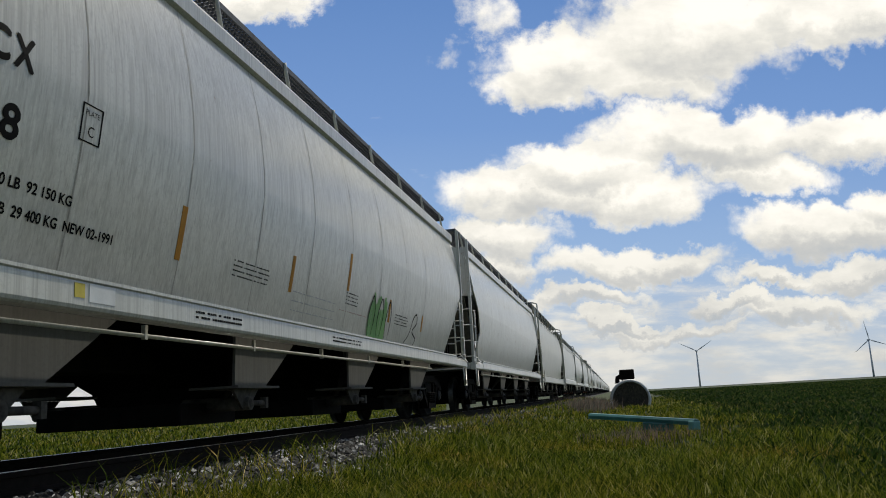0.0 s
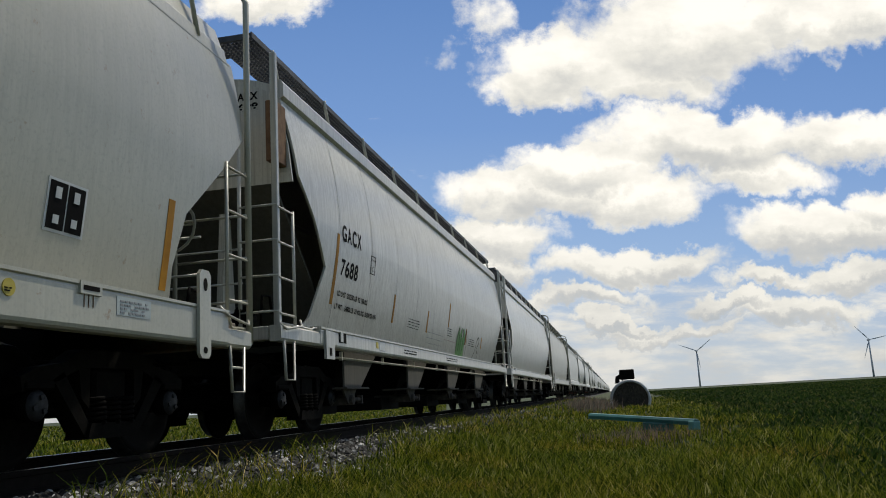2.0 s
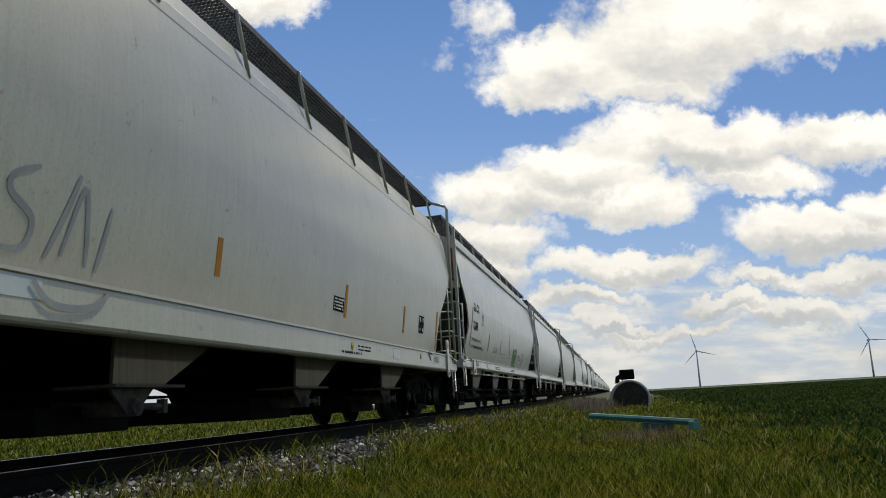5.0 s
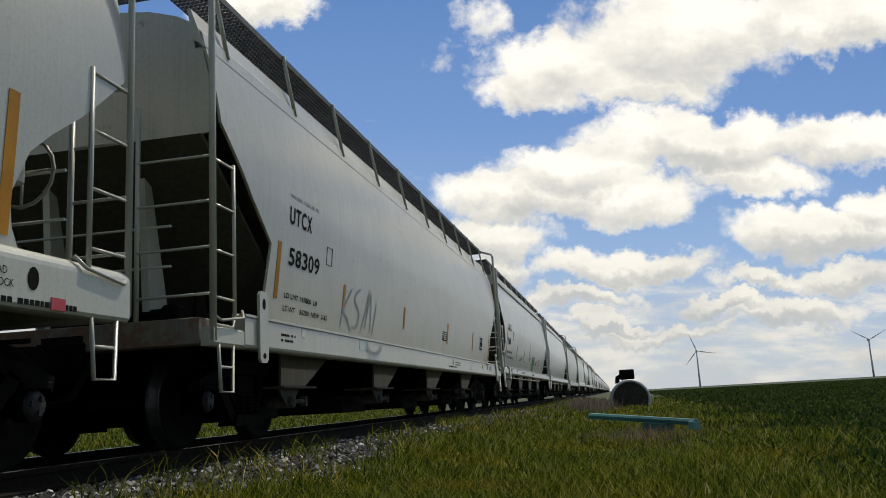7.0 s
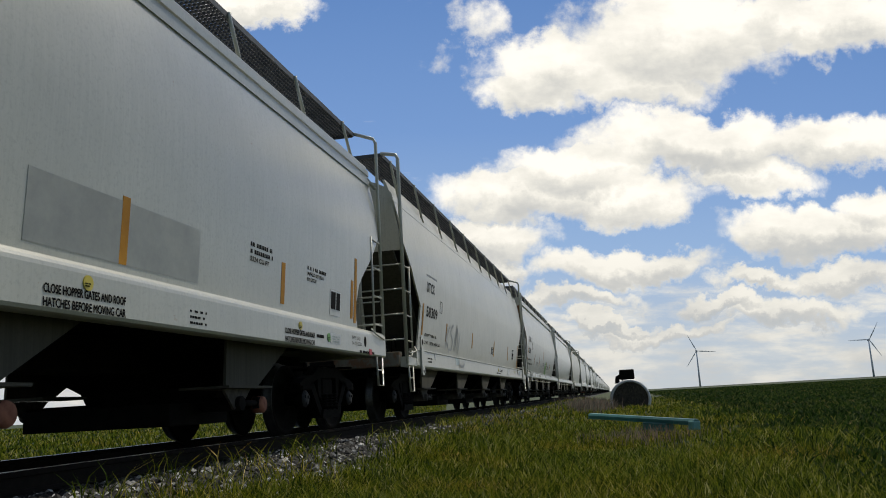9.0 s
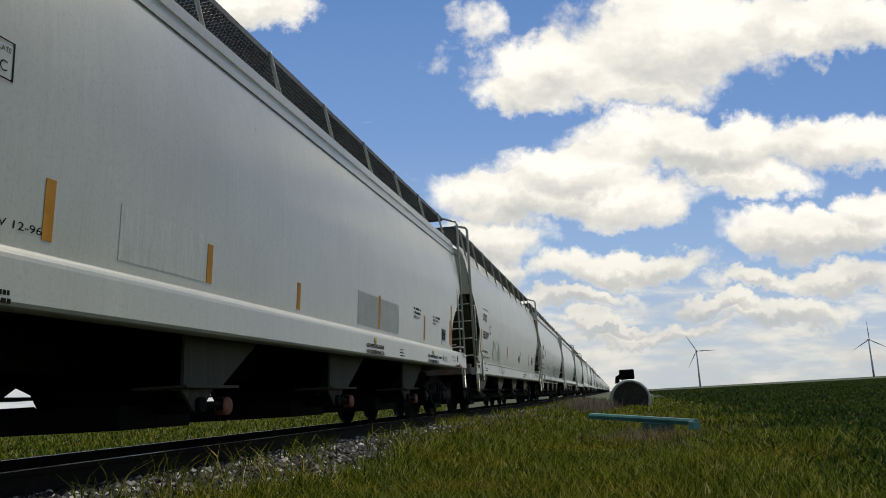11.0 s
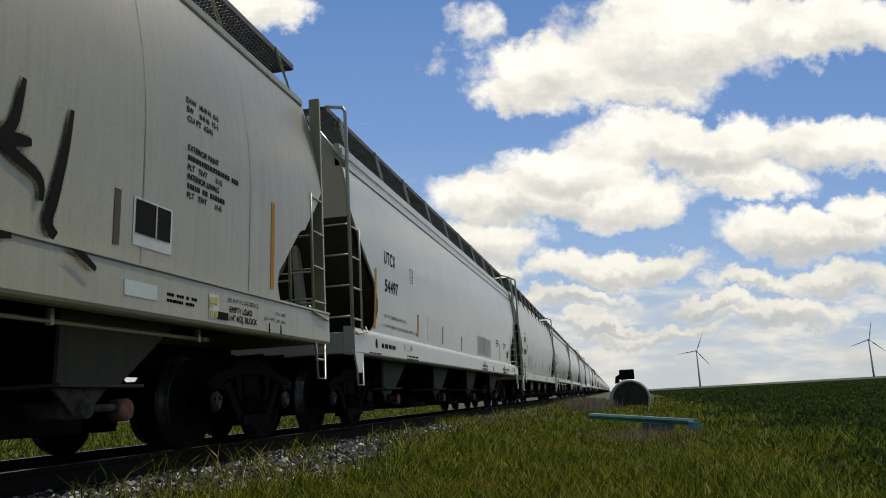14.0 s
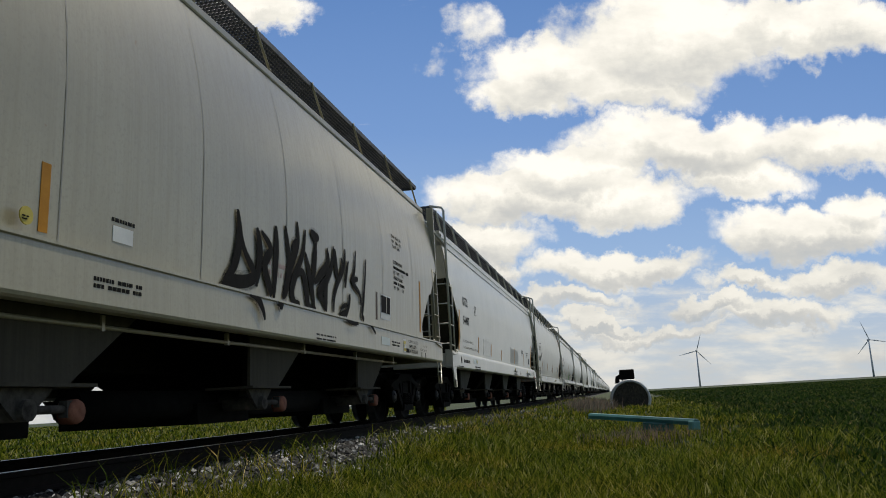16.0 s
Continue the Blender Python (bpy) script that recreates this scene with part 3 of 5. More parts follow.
def smooth_line(pts, n_s=5):
    """Points rounded into a curve."""
    out = []
    P = [pts[0]] + list(pts) + [pts[-1]]
    for i in range(1, len(P) - 2):
        for k in range(n_s):
            t = k / n_s
            out.append(tuple(0.5 * (2 * P[i][d] + (P[i + 1][d] - P[i - 1][d]) * t + (2 * P[i - 1][d] - 5 * P[i][d] + 4 * P[i + 1][d] - P[i + 2][d]) * t * t
                                    + (3 * P[i][d] - P[i - 1][d] - 3 * P[i + 1][d] + P[i + 2][d]) * t ** 3) for d in (0, 1)))
    out.append(tuple(pts[-1]))
    return out


def end_gear(car, K, kind, sg):
    """Everything at one end: wall, slope sheet, platform, ladders, steps, coupler. sg: +1 the leading end."""
    L, pm = K["L"] / 2, K["paint"]
    w = K["wall"] if sg < 0 else K.get("wall_f", K["wall"])
    ye = sg * (L - w)

    def y(ins):
        return sg * (L - ins)
    # upper end wall
    bm = bmesh.new()
    zt, zb = K["eave"], 3.02
    prof = [(side_x(zb, K["hw"]) - 0.032, zb), (side_x(3.5, K["hw"]) - 0.032, 3.5), (side_x(zt, K["hw"]) - 0.032, zt), (0.8, K["top"] - 0.1), (0, K["top"] - 0.03)]
    prof = prof + [(-a, b_) for a, b_ in prof[-2::-1]]
    prism(bm, prof, "y", min(ye, ye - sg * 0.03), max(ye, ye - sg * 0.03))
    part("end_wall", bm, pm, car)
    # slope sheet, in the paint copy darkened for its downward-facing shade
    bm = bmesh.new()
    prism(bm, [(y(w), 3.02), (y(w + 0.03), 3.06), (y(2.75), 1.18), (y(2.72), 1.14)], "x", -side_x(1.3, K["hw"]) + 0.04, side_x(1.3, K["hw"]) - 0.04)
    part("slope_sheet", bm, M_PLATE_SHADE[kind], car)
    # platform, end sill, centre sill
    z0, z1 = K["sill"]
    bm = bmesh.new()
    box(bm, -HALF + 0.165, HALF - 0.165, *sorted((y(0.012), y(0.22))), z0 + 0.02, z1 - 0.08, 0.01)
    part("end_sill", bm, M_RUSTPAINT if kind == "grey" else pm, car)
    if "sill_in" in K:
        # lower platform side carries on where the deep side sill stops
        stop = K["sill_in"][sg > 0]
        zt = z0 + 0.175
        for sx in (1, -1):
            bm = bmesh.new()
            prism(bm, [(sx * (HALF - 0.14), z0), (sx * (HALF - 0.03), z0), (sx * (HALF - 0.004), z0 + 0.03), (sx * (HALF - 0.004), zt - 0.02), (sx * (HALF - 0.02), zt), (sx * (HALF - 0.14), zt)], "y", *sorted((y(0.0), y(stop + 0.004))))
            part("platform_side", bm, pm, car)
            bm = bmesh.new()
            tube(bm, [(sx * (HALF - 0.05), y(stop + 0.02), z1 - 0.03), (sx * (HALF - 0.05), y(stop - 0.10), z1 - 0.03), (sx * (HALF - 0.05), y(stop - 0.16), zt + 0.02), (sx * (HALF - 0.05), y(0.05), zt + 0.025)], 0.014, 5)
            part("grab_iron", bm, pm, car)
        # brake valve and pipes on the platform
        bm = bmesh.new()
        box(bm, 0.98, 1.16, *sorted((y(0.06), y(0.24))), zt + 0.02, zt + 0.24, 0.03)
        tube(bm, [(1.07, y(0.02), zt + 0.12), (1.07, y(0.30), zt + 0.12)], 0.085, 10)
        tube(bm, [(1.2, y(0.30), zt + 0.03), (1.2, y(0.34), zt + 0.38), (1.2, y(0.55), zt + 0.40), (1.2, y(0.60), zt + 0.20)], 0.016, 5)
        tube(bm, [(-0.9, y(0.14), zt + 0.16), (0.99, y(0.14), zt + 0.16)], 0.02, 6)
        part("brake_valve", bm, M_STEEL, car, "greasy black brake valve with pipes")
    bm = bmesh.new()
    box(bm, -HALF + 0.15, HALF - 0.15, *sorted((y(0.22), y(1.3))), z1 - 0.2, z1 - 0.16)
    part("end_platform", bm, M_GRIME_SHADE, car)
    for sx in (-1, 1):
        bm = bmesh.new()
        prism(bm, [(y(0.95), z1 - 0.16), (y(0.55), z1 - 0.16), (y(max(0.42, w + 0.05)), 2.72), (y(max(0.55, w + 0.18)), 2.66)], "x", sx * 0.55 - 0.04, sx * 0.55 + 0.04)
        part("end_brace", bm, pm, car)
    # coupler
    bm = bmesh.new()
    box(bm, -0.09, 0.09, *sorted((y(0.3), y(-0.42))), 0.78, 0.95, 0.02)
    box(bm, -0.16, 0.13, *sorted((y(-0.36), y(-0.58))), 0.72, 1.0, 0.04)
    box(bm, -0.25, 0.25, *sorted((y(0.05), y(-0.06))), 0.68, 1.06, 0.02)
    tube(bm, [(0.3, y(0.02), 0.85), (0.32, y(-0.25), 0.55), (0.15, y(-0.52), 0.42)], 0.03, 6)
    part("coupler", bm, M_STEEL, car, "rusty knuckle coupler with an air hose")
    # brake gear on the platform
    bm = bmesh.new()
    box(bm, -0.3, 0.45, *sorted((y(0.5), y(0.85))), z1 - 0.16, z1 + 0.18, 0.05)
    tube(bm, [(-0.5, y(0.6), z1), (0.9, y(0.6), z1)], 0.11, 10)
    part("brake_cylinder", bm, M_STEEL, car)
    if sg > 0:
        bm = bmesh.new()
        c0 = Vector((0.85, y(0.30), 2.2))
        ring = [(c0.x + 0.27 * math.cos(k * math.tau / 16), c0.y, c0.z + 0.27 * math.sin(k * math.tau / 16)) for k in range(17)]
        tube(bm, ring, 0.016, 5, False)
        for k in range(4):
            tube(bm, [c0, ring[k * 4]], 0.012, 5)
        box(bm, 0.78, 0.92, *sorted((y(0.34), y(0.5))), 2.08, 2.32, 0.02)
        part("hand_brake_wheel", bm, pm, car)
    # grab bars across the end
    for zz in (z1 + 0.43, z1 + 0.82):
        bm = bmesh.new()
        tube(bm, [(-HALF + 0.5, y(0.10), zz), (HALF - 0.5, y(0.10), zz)], 0.014, 5)
        part("end_handrail", bm, pm, car)
    if kind == "pale" and sg < 0:
        for sx in (1, -1):
            bm = bmesh.new()
            box(bm, *sorted((sx * 1.30, sx * 1.42)), *sorted((y(0.28), y(0.62))), 3.2, 3.95, 0.01)
            part("corner_gusset", bm, M_RUST, car, "rusty brown corner gusset")
        if sg < 0:
            for txt, zz in (("GACX", 4.12), ("7688", 3.98)):
                end_lettering(car, txt, 0.70, y(w) - 0.004, zz, 0.10, 0.36)
    if kind == "cool":
        for sx in (1, -1):
            bm = bmesh.new()
            tube(bm, [(sx * (HALF - 0.05), y(0.06), 3.75), (sx * 0.95, y(0.05), 4.55)], 0.03, 6)
            part("roof_brace", bm, pm, car)
            bm = bmesh.new()
            box(bm, *sorted((sx * (HALF - 0.03), sx * (HALF - 0.6))), *sorted((y(0.01), y(-0.02))), z0 + 0.02, z0 + 0.06, 0.005)
            part("crossover_step", bm, pm, car)
    for sx in (1, -1):
        X = sx * (HALF - 0.03)
        # tall corner post, bent in to the roof walk
        bm = bmesh.new()
        r_post = 0.032
        if kind == "tan":
            box(bm, *sorted((X - sx * 0.005, X - sx * 0.15)), *sorted((y(0.0), y(0.05))), z0 + 0.02, 4.38, 0.006)
        elif kind in ("pale", "old"):
            box(bm, *sorted((X, X - sx * 0.07)), *sorted((y(0.02), y(0.09))), z0 + 0.05, 4.42, 0.008)
        else:
            zt = K["walk"]
            yp = -0.02 if sg > 0 else 0.03
            tube(bm, [(X, y(yp), z0 + 0.05), (X, y(yp), zt - 0.16), (X - sx * 0.04, y(yp + 0.01), zt - 0.08), (X - sx * 0.33, y(0.12), zt)], 0.034 if kind == "grey" else 0.028, 7)
        part("corner_post", bm, pm, car)
        bm = bmesh.new()
        tube(bm, [(X, y(0.46), z1 - 0.05), (X, y(0.46), z1 + (1.28 if kind in ("pale", "old") else 1.46))], 0.02, 6)
        part("ladder_post", bm, pm, car)
        bm = bmesh.new()
        Xe = sx * (HALF - 0.50)
        if kind == "grey":
            Xe = sx * (HALF - 0.82)
        tube(bm, [(Xe, y(0.04), z0 + 0.1), (Xe, y(0.04), 3.3 if kind != "cool" else 2.8)], 0.024, 6)
        part("ladder_post", bm, pm, car)
        for k in range(4):
            zz = z1 + (0.05 + 0.40 * k if kind in ("pale", "old") else 0.10 + 0.44 * k)
            bm = bmesh.new()
            tube(bm, [(X, y(0.03), zz), (X, y(0.47), zz)], 0.0145, 5)
            part("ladder_rung", bm, pm, car)
            bm = bmesh.new()
            tube(bm, [(X, y(0.03), zz + 0.03), (Xe, y(0.03), zz + 0.03)], 0.0145, 5)
            part("ladder_rung", bm, pm, car)
        # stirrup step under the sill
        bm = bmesh.new()
        sy0, sy1 = (0.12, 0.42)
        tube(bm, [(X, y(sy0), z0 + 0.05), (X + sx * 0.01, y(sy0 + 0.03), z0 - 0.42), (X + sx * 0.01, y(sy1 - 0.03), z0 - 0.42), (X, y(sy1), z0 + 0.05)], 0.018, 5)
        if kind in ("cool", "grey", "tan"):
            tube(bm, [(X, y(sy0 + 0.01), z0 - 0.19), (X, y(sy1 - 0.01), z0 - 0.19)], 0.014, 5)
        part("stirrup_step", bm, pm, car)
        # low hand hold round the corner
        bm = bmesh.new()
        tube(bm, [(X, y(0.62), z1 + 0.02), (X + sx * 0.05, y(0.55), z1 - 0.06), (X + sx * 0.05, y(0.10), z1 - 0.12), (X, y(0.02), z1 - 0.06)], 0.014, 5)
        part("grab_iron", bm, pm, car)


# truck centre behind the leading and the trailing end of the body
TRUCK_IN = {"pale": (1.90, 2.05), "old": (1.90, 2.05), "grey": (1.54, 1.72), "cool": (1.24, 1.36), "tan": (1.15, 1.40)}


def build_car(kind):
    K = KINDS[kind]
    L, pm = K["L"] / 2, K["paint"]
    car = new("hopper_car")
    tagged(car, K["label"], "hopper car", "cars of the freight train")
    for sg in (1, -1):
        part("side_sheet", side_grid(K, sg), pm, car)
        part("side_sill", sill_bm(K, sg), pm, car)
        part("roof_rail", eave_bm(K, sg, kind), pm, car)
    part("roof", roof_bm(K), pm, car)
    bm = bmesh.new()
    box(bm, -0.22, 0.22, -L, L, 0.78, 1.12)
    part("centre_sill", bm, M_GRIME_SHADE, car)
    # roof walk on brackets
    zw, xo = K["walk"], 1.20
    for sg in (1, -1):
        part("roof_walk", grating_bm(L - 0.15, *sorted((sg * (xo - 0.5), sg * xo)), zw), M_GRATE, car, "dark steel grating walkway")
    for sg in (1, -1):
        bm = bmesh.new()
        for k in range(9):
            yb = sg * (L - 0.15 - 0.06 * k)
            box(bm, -xo + 0.5, xo - 0.5, yb - 0.005, yb + 0.005, zw - 0.03, zw)
        box(bm, -xo, xo, *sorted((sg * (L - 0.15), sg * (L - 0.12))), zw - 0.06, zw + 0.01)
        part("roof_walk", bm, M_GRATE, car)
        bm = bmesh.new()
        box(bm, *sorted((sg * xo, sg * (xo + 0.02))), -L + 0.12, L - 0.12, zw - 0.05, zw + 0.02)
        part("walk_edge", bm, M_GRATE, car)
    nb = 10
    for i in range(nb):
        yy = -L + 0.7 + (2 * L - 1.4) * i / (nb - 1)
        for sg in (1, -1):
            bm = bmesh.new()
            xe = side_x(K["eave"], K["hw"])
            skew = 0.28 if kind == "tan" else 0.0
            tube(bm, [(sg * (xe - 0.02), yy + skew, K["eave"] + 0.06), (sg * (xo + 0.03), yy, zw - 0.02), (sg * (xo + 0.03), yy, zw + 0.02)], 0.026 if skew == 0 else 0.018, 5)
            part("walk_bracket", bm, pm, car)
    # weld seams
    for i in range(K["seams"]):
        yy = -L + 2.2 + (2 * L - 4.4) * i / (K["seams"] - 1)
        bm = bmesh.new()
        za, zb = K["sill"][1], K["eave"] - 0.05
        pr = [(side_x(za + (zb - za) * k / 10, K["hw"]) + 0.003, za + (zb - za) * k / 10) for k in range(11)]
        rows_ = [[bm.verts.new((x, yy + d, z)) for d in (-0.008, 0.008)] for x, z in pr]
        for a, c in zip(rows_, rows_[1:]):
            bm.faces.new((a[0], a[1], c[1], c[0]))
        part("weld_seam", bm, M_SEAM, car)
    # discharge bays: funnel with underside shade in its colour, side plates, outlet gear
    z0 = K["sill"][0]
    for i in range(K["bays"]):
        hp = part("hopper_bay", hopper_bm(K["pitch"], z0), M_GRIME_SHADE, car, "dark grimy discharge hopper")
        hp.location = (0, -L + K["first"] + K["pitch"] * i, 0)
        for sx in (1, -1):
            x = sx * (HALF - 0.30)
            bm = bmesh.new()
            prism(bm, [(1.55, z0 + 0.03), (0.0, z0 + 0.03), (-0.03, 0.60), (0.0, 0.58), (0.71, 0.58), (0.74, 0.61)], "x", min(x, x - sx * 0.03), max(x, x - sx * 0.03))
            part("side_plate", bm, M_PLATE_SHADE[kind], hp)
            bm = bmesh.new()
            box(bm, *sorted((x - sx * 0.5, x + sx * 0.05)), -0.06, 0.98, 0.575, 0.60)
            part("gate_track", bm, M_PLATE_SHADE[kind], hp)
            bm = bmesh.new()
            prism(bm, [(-0.02, 0.57), (0.60, 0.57), (0.42, 0.42), (0.22, 0.36)], "x", *sorted((x - sx * 0.03, x - sx * 0.06)))
            part("outlet_bracket", bm, M_OUTLET, hp)
            bm = bmesh.new()
            tube(bm, [(x - sx * 0.75, 0.30, 0.42), (x + sx * 0.02, 0.30, 0.42)], 0.075, 10)
            tube(bm, [(x - sx * 0.02, 0.30, 0.42), (x - sx * 0.02, 0.72, 0.42)], 0.030, 8)
            box(bm, *sorted((x - sx * 0.05, x + sx * 0.02)), 0.68, 0.74, 0.36, 0.48)
            part("outlet_gear", bm, M_OUTLET if kind != "cool" else M_GRIME_SHADE, hp)
            if kind in ("cool", "tan"):
                bm = bmesh.new()
                wheel_lathe(bm, [(0.02, 0.02), (0.080, 0.02), (0.09, 0.0), (0.09, -0.10), (0.02, -0.10)], sx, 18)
                cap = part("outlet_cap", bm, M_WHEEL_CAP, hp, "round orange outlet cap")
                cap.location = (x + sx * 0.02, 0.78, 0.40)
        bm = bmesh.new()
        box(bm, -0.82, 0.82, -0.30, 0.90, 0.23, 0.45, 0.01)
        part("outlet_gate", bm, M_GRIME_SHADE, hp)
        if kind == "tan" and i in (0, 2):
            bm = bmesh.new()
            tube(bm, [(0.62, 0.3 if i == 0 else -2.1, 0.44), (0.62, K["pitch"] + 0.1, 0.44)], 0.15, 12)
            part("outlet_pipe", bm, M_GRIME_SHADE, hp)
    # brake reservoir and rigging hung between the trucks and the bays
    for sg in (1, -1):
        bm = bmesh.new()
        tube(bm, [(0.7, sg * (L - 0.9), z0 - 0.12), (0.7, sg * (L - 3.0), z0 - 0.16)], 0.02, 6)
        tube(bm, [(-0.4, sg * (L - 0.4), z0 - 0.1), (1.2, sg * (L - 0.6), z0 - 0.14)], 0.018, 6)
        part("brake_rod", bm, M_STEEL, car)
    if K["rod"]:
        bm = bmesh.new()
        tube(bm, [(HALF - 0.30, -L + 2.6, z0 - 0.07), (HALF - 0.30, L - 2.6, z0 - 0.07)], 0.02, 6)
        for i in range(7):
            yy = -L + 2.8 + (2 * L - 5.6) * i / 6
            box(bm, HALF - 0.32, HALF - 0.28, yy - 0.02, yy + 0.02, z0 - 0.1, z0 + 0.02)
        part("train_pipe", bm, pm, car)
    for sg in (1, -1):
        end_gear(car, K, kind, sg)
        add_truck(car, sg * (L - TRUCK_IN[kind][sg < 0]))
        if kind == "grey":
            # jacking plate with its slots
            for sx in (1,):
                bm = bmesh.new()
                X = sx * (HALF + 0.002)
                yj = sg * (L - 1.0)
                za, zb = z0 - 0.13, K["sill"][1] + (0.30 if sg > 0 else 0.25)
                q = 0.10
                prism(bm, [(yj - q, za + 0.04), (yj - q + 0.04, za), (yj + q - 0.04, za), (yj + q, za + 0.04), (yj + q, zb - 0.04), (yj + q - 0.04, zb), (yj - q + 0.04, zb), (yj - q, zb - 0.04)], "x", X, X + 0.03)
                jp = part("jacking_plate", bm, pm, car)
                for zc, hh in ((za + 0.07, 0.03), (zb - 0.13, 0.06)):
                    if zc < zb - 0.05:
                        bm = bmesh.new()
                        oct_ = [(yj + 0.035 * math.cos(a * math.tau / 10), zc + hh * math.sin(a * math.tau / 10)) for a in range(10)]
                        prism(bm, oct_, "x", X + 0.028, X + 0.034)
                        # solid face; the slot's shade is its near-black colour
                        part("slot", bm, M_GRIME_SHADE, jp)
        elif kind == "cool":
            bm = bmesh.new()
            yj = sg * (L - 1.05)
            prism(bm, [(yj + 0.05 * math.cos(a * math.tau / 14), z0 + 0.2 + 0.075 * math.sin(a * math.tau / 14)) for a in range(14)], "x", HALF - 0.02, HALF + 0.004)
            # solid disc, coloured near-black for the shade inside the hole
            part("jacking_hole", bm, M_GRIME_SHADE, car)
            if sg > 0:
                continue
            bm = bmesh.new()
            prism(bm, [(sg * (L - 0.0), z0 + 0.03), (sg * (L - 0.42), z0 + 0.03), (sg * (L - 0.30), z0 - 0.25), (sg * (L - 0.14), z0 - 0.25)], "x", HALF - 0.03, HALF - 0.005)
            part("step_gusset", bm, pm, car)
    return car


# darkened copies of the car paints: underside shade put into the colour
M_PLATE_SHADE = {"pale": paint("shaded dusty pale paint", (0.11, 0.104, 0.09), (0.06, 0.054, 0.047), (0.06, 0.035, 0.02), 0.6, 0.8), "grey": paint("shaded dusty grey paint", (0.085, 0.078, 0.06), (0.03, 0.027, 0.02), (0.05, 0.03, 0.02), 0.6, 0.8)}
M_PLATE_SHADE["old"] = M_PLATE_SHADE["pale"]
M_PLATE_SHADE["cool"] = paint("shaded dusty cool paint", (0.07, 0.066, 0.052), (0.03, 0.027, 0.02), (0.05, 0.03, 0.02), 0.6, 0.8)
M_PLATE_SHADE["tan"] = paint("shaded dusty cream paint", (0.06, 0.052, 0.036), (0.03, 0.026, 0.018), (0.05, 0.03, 0.02), 0.6, 0.8)
M_RUST = mottled("rusty bare steel", (0.10, 0.05, 0.025), (0.26, 0.14, 0.07), 6, 0.85)
M_SEAM = mottled("weld seam", (0.27, 0.26, 0.23), (0.40, 0.39, 0.35), 5, 0.6)
M_OUTLET = mottled("dusty outlet steel", (0.025, 0.023, 0.02), (0.13, 0.12, 0.105), 6, 0.9, gloss=0.15)


def stripe(car, K, u, z0, z1, w=0.10):
    decal("reflector", car, M_ORANGE, u - w / 2, u + w / 2, z0, z1, K, 0.004, "amber reflective stripe")


def dress_pale(car, K, c):
    """Markings of the leading pale car; c is the middle of the car in train distance."""
    big_lettering(car, "GACX", 3.60 - c, 2.60, 0.225, K, 0.90, 0.010)
    big_lettering(car, "7688", 3.66 - c, 2.13, 0.225, K, 0.78, 0.010)
    lettering(car, "LD LMT  203200 LB  92 150 KG", 3.65 - c, 1.84, 0.075, K, width=1.38, bold=0.003)
    lettering(car, "LT WT    64800 LB  29 400 KG  NEW 02-1991", 3.62 - c, 1.66, 0.075, K, width=1.95, bold=0.003)
    for a in (0, 1):
        decal("plate_outline", car, M_BLACK, 4.98 - c + a * 0.225, 4.995 - c + a * 0.225, 2.32, 2.60, K)
        decal("plate_outline", car, M_BLACK, 4.98 - c, 5.22 - c, 2.32 + a * 0.27, 2.332 + a * 0.27, K)
    lettering(car, "PLATE", 5.02 - c, 2.52, 0.04, K, width=0.16)
    lettering(car, "C", 5.07 - c, 2.37, 0.08, K)
    stripe(car, K, 3.45 - c, 1.70, 2.66, 0.10)
    for u, z0, z1 in ((6.53, 1.69, 2.17), (9.09, 1.70, 2.13), (11.12, 1.95, 2.48), (13.35, 1.68, 2.06), (15.68, 1.68, 1.99)):
        stripe(car, K, u - c, z0, z1, 0.085)
    decal("tie_down", car, M_PALE, 2.62 - c, 2.92 - c, 0.92, 1.27, K, 0.03, "pale steel tie-down plate", True)
    # slot and pocket are panels with their inner shade as colour
    decal("slot", car, M_GRIME_SHADE, 2.73 - c, 2.81 - c, 0.96, 1.06, K, 0.034, "", True)
    decal("pocket", car, M_GRIME_SHADE, 3.18 - c, 3.46 - c, 1.15, 1.30, K, 0.006, "dark roping pocket", True)
    decal("pocket_lip", car, M_PALE, 3.20 - c, 3.30 - c, 1.16, 1.29, K, 0.02, "", True)
    bars(car, 7.6 - c, 8.47 - c, 1.85, 4, K, 0.022, 0.05, seed=1)
    bars(car, 11.1 - c, 11.65 - c, 1.92, 4, K, 0.022, 0.05, seed=2)
    bars(car, 10.9 - c, 12.2 - c, 1.66, 1, K, 0.06, 0.08, seed=6, mat=M_FADEDRED)
    bars(car, 9.2 - c, 10.7 - c, 1.72, 3, K, 0.02, 0.11, seed=7, mat=M_FADED)
    bars(car, 13.75 - c, 14.6 - c, 1.84, 4, K, 0.022, 0.05, seed=3)
    bars(car, 6.5 - c, 7.4 - c, 1.20, 2, K, 0.02, 0.045, True, seed=4)
    bars(car, 10.0 - c, 11.2 - c, 1.20, 2, K, 0.02, 0.045, True, seed=5)
    decal("label_plate", car, M_WHITE, 5.02 - c, 5.32 - c, 1.14, 1.27, K, 0.004, "white paper label", True)
    decal("label_plate", car, M_YELLOW, 4.86 - c, 4.97 - c, 1.16, 1.26, K, 0.004, "small yellow label", True)
    for k in range(11):
        bm = bmesh.new()
        u = 12.3 + 0.085 * k
        ribbon(bm, smooth_line([(u - c, 1.36), (u + 0.10 * math.sin(k) - c, 1.66), (u + 0.05 - c, 1.94 + 0.14 * math.sin(k * 1.7))]), 0.05, 0.16, K, 0.004 + k * 0.0004)
        part("spray_stroke", bm, M_GREEN, car, "green spray paint stroke")
    for u in (12.28, 12.75, 13.22):
        bm = bmesh.new()
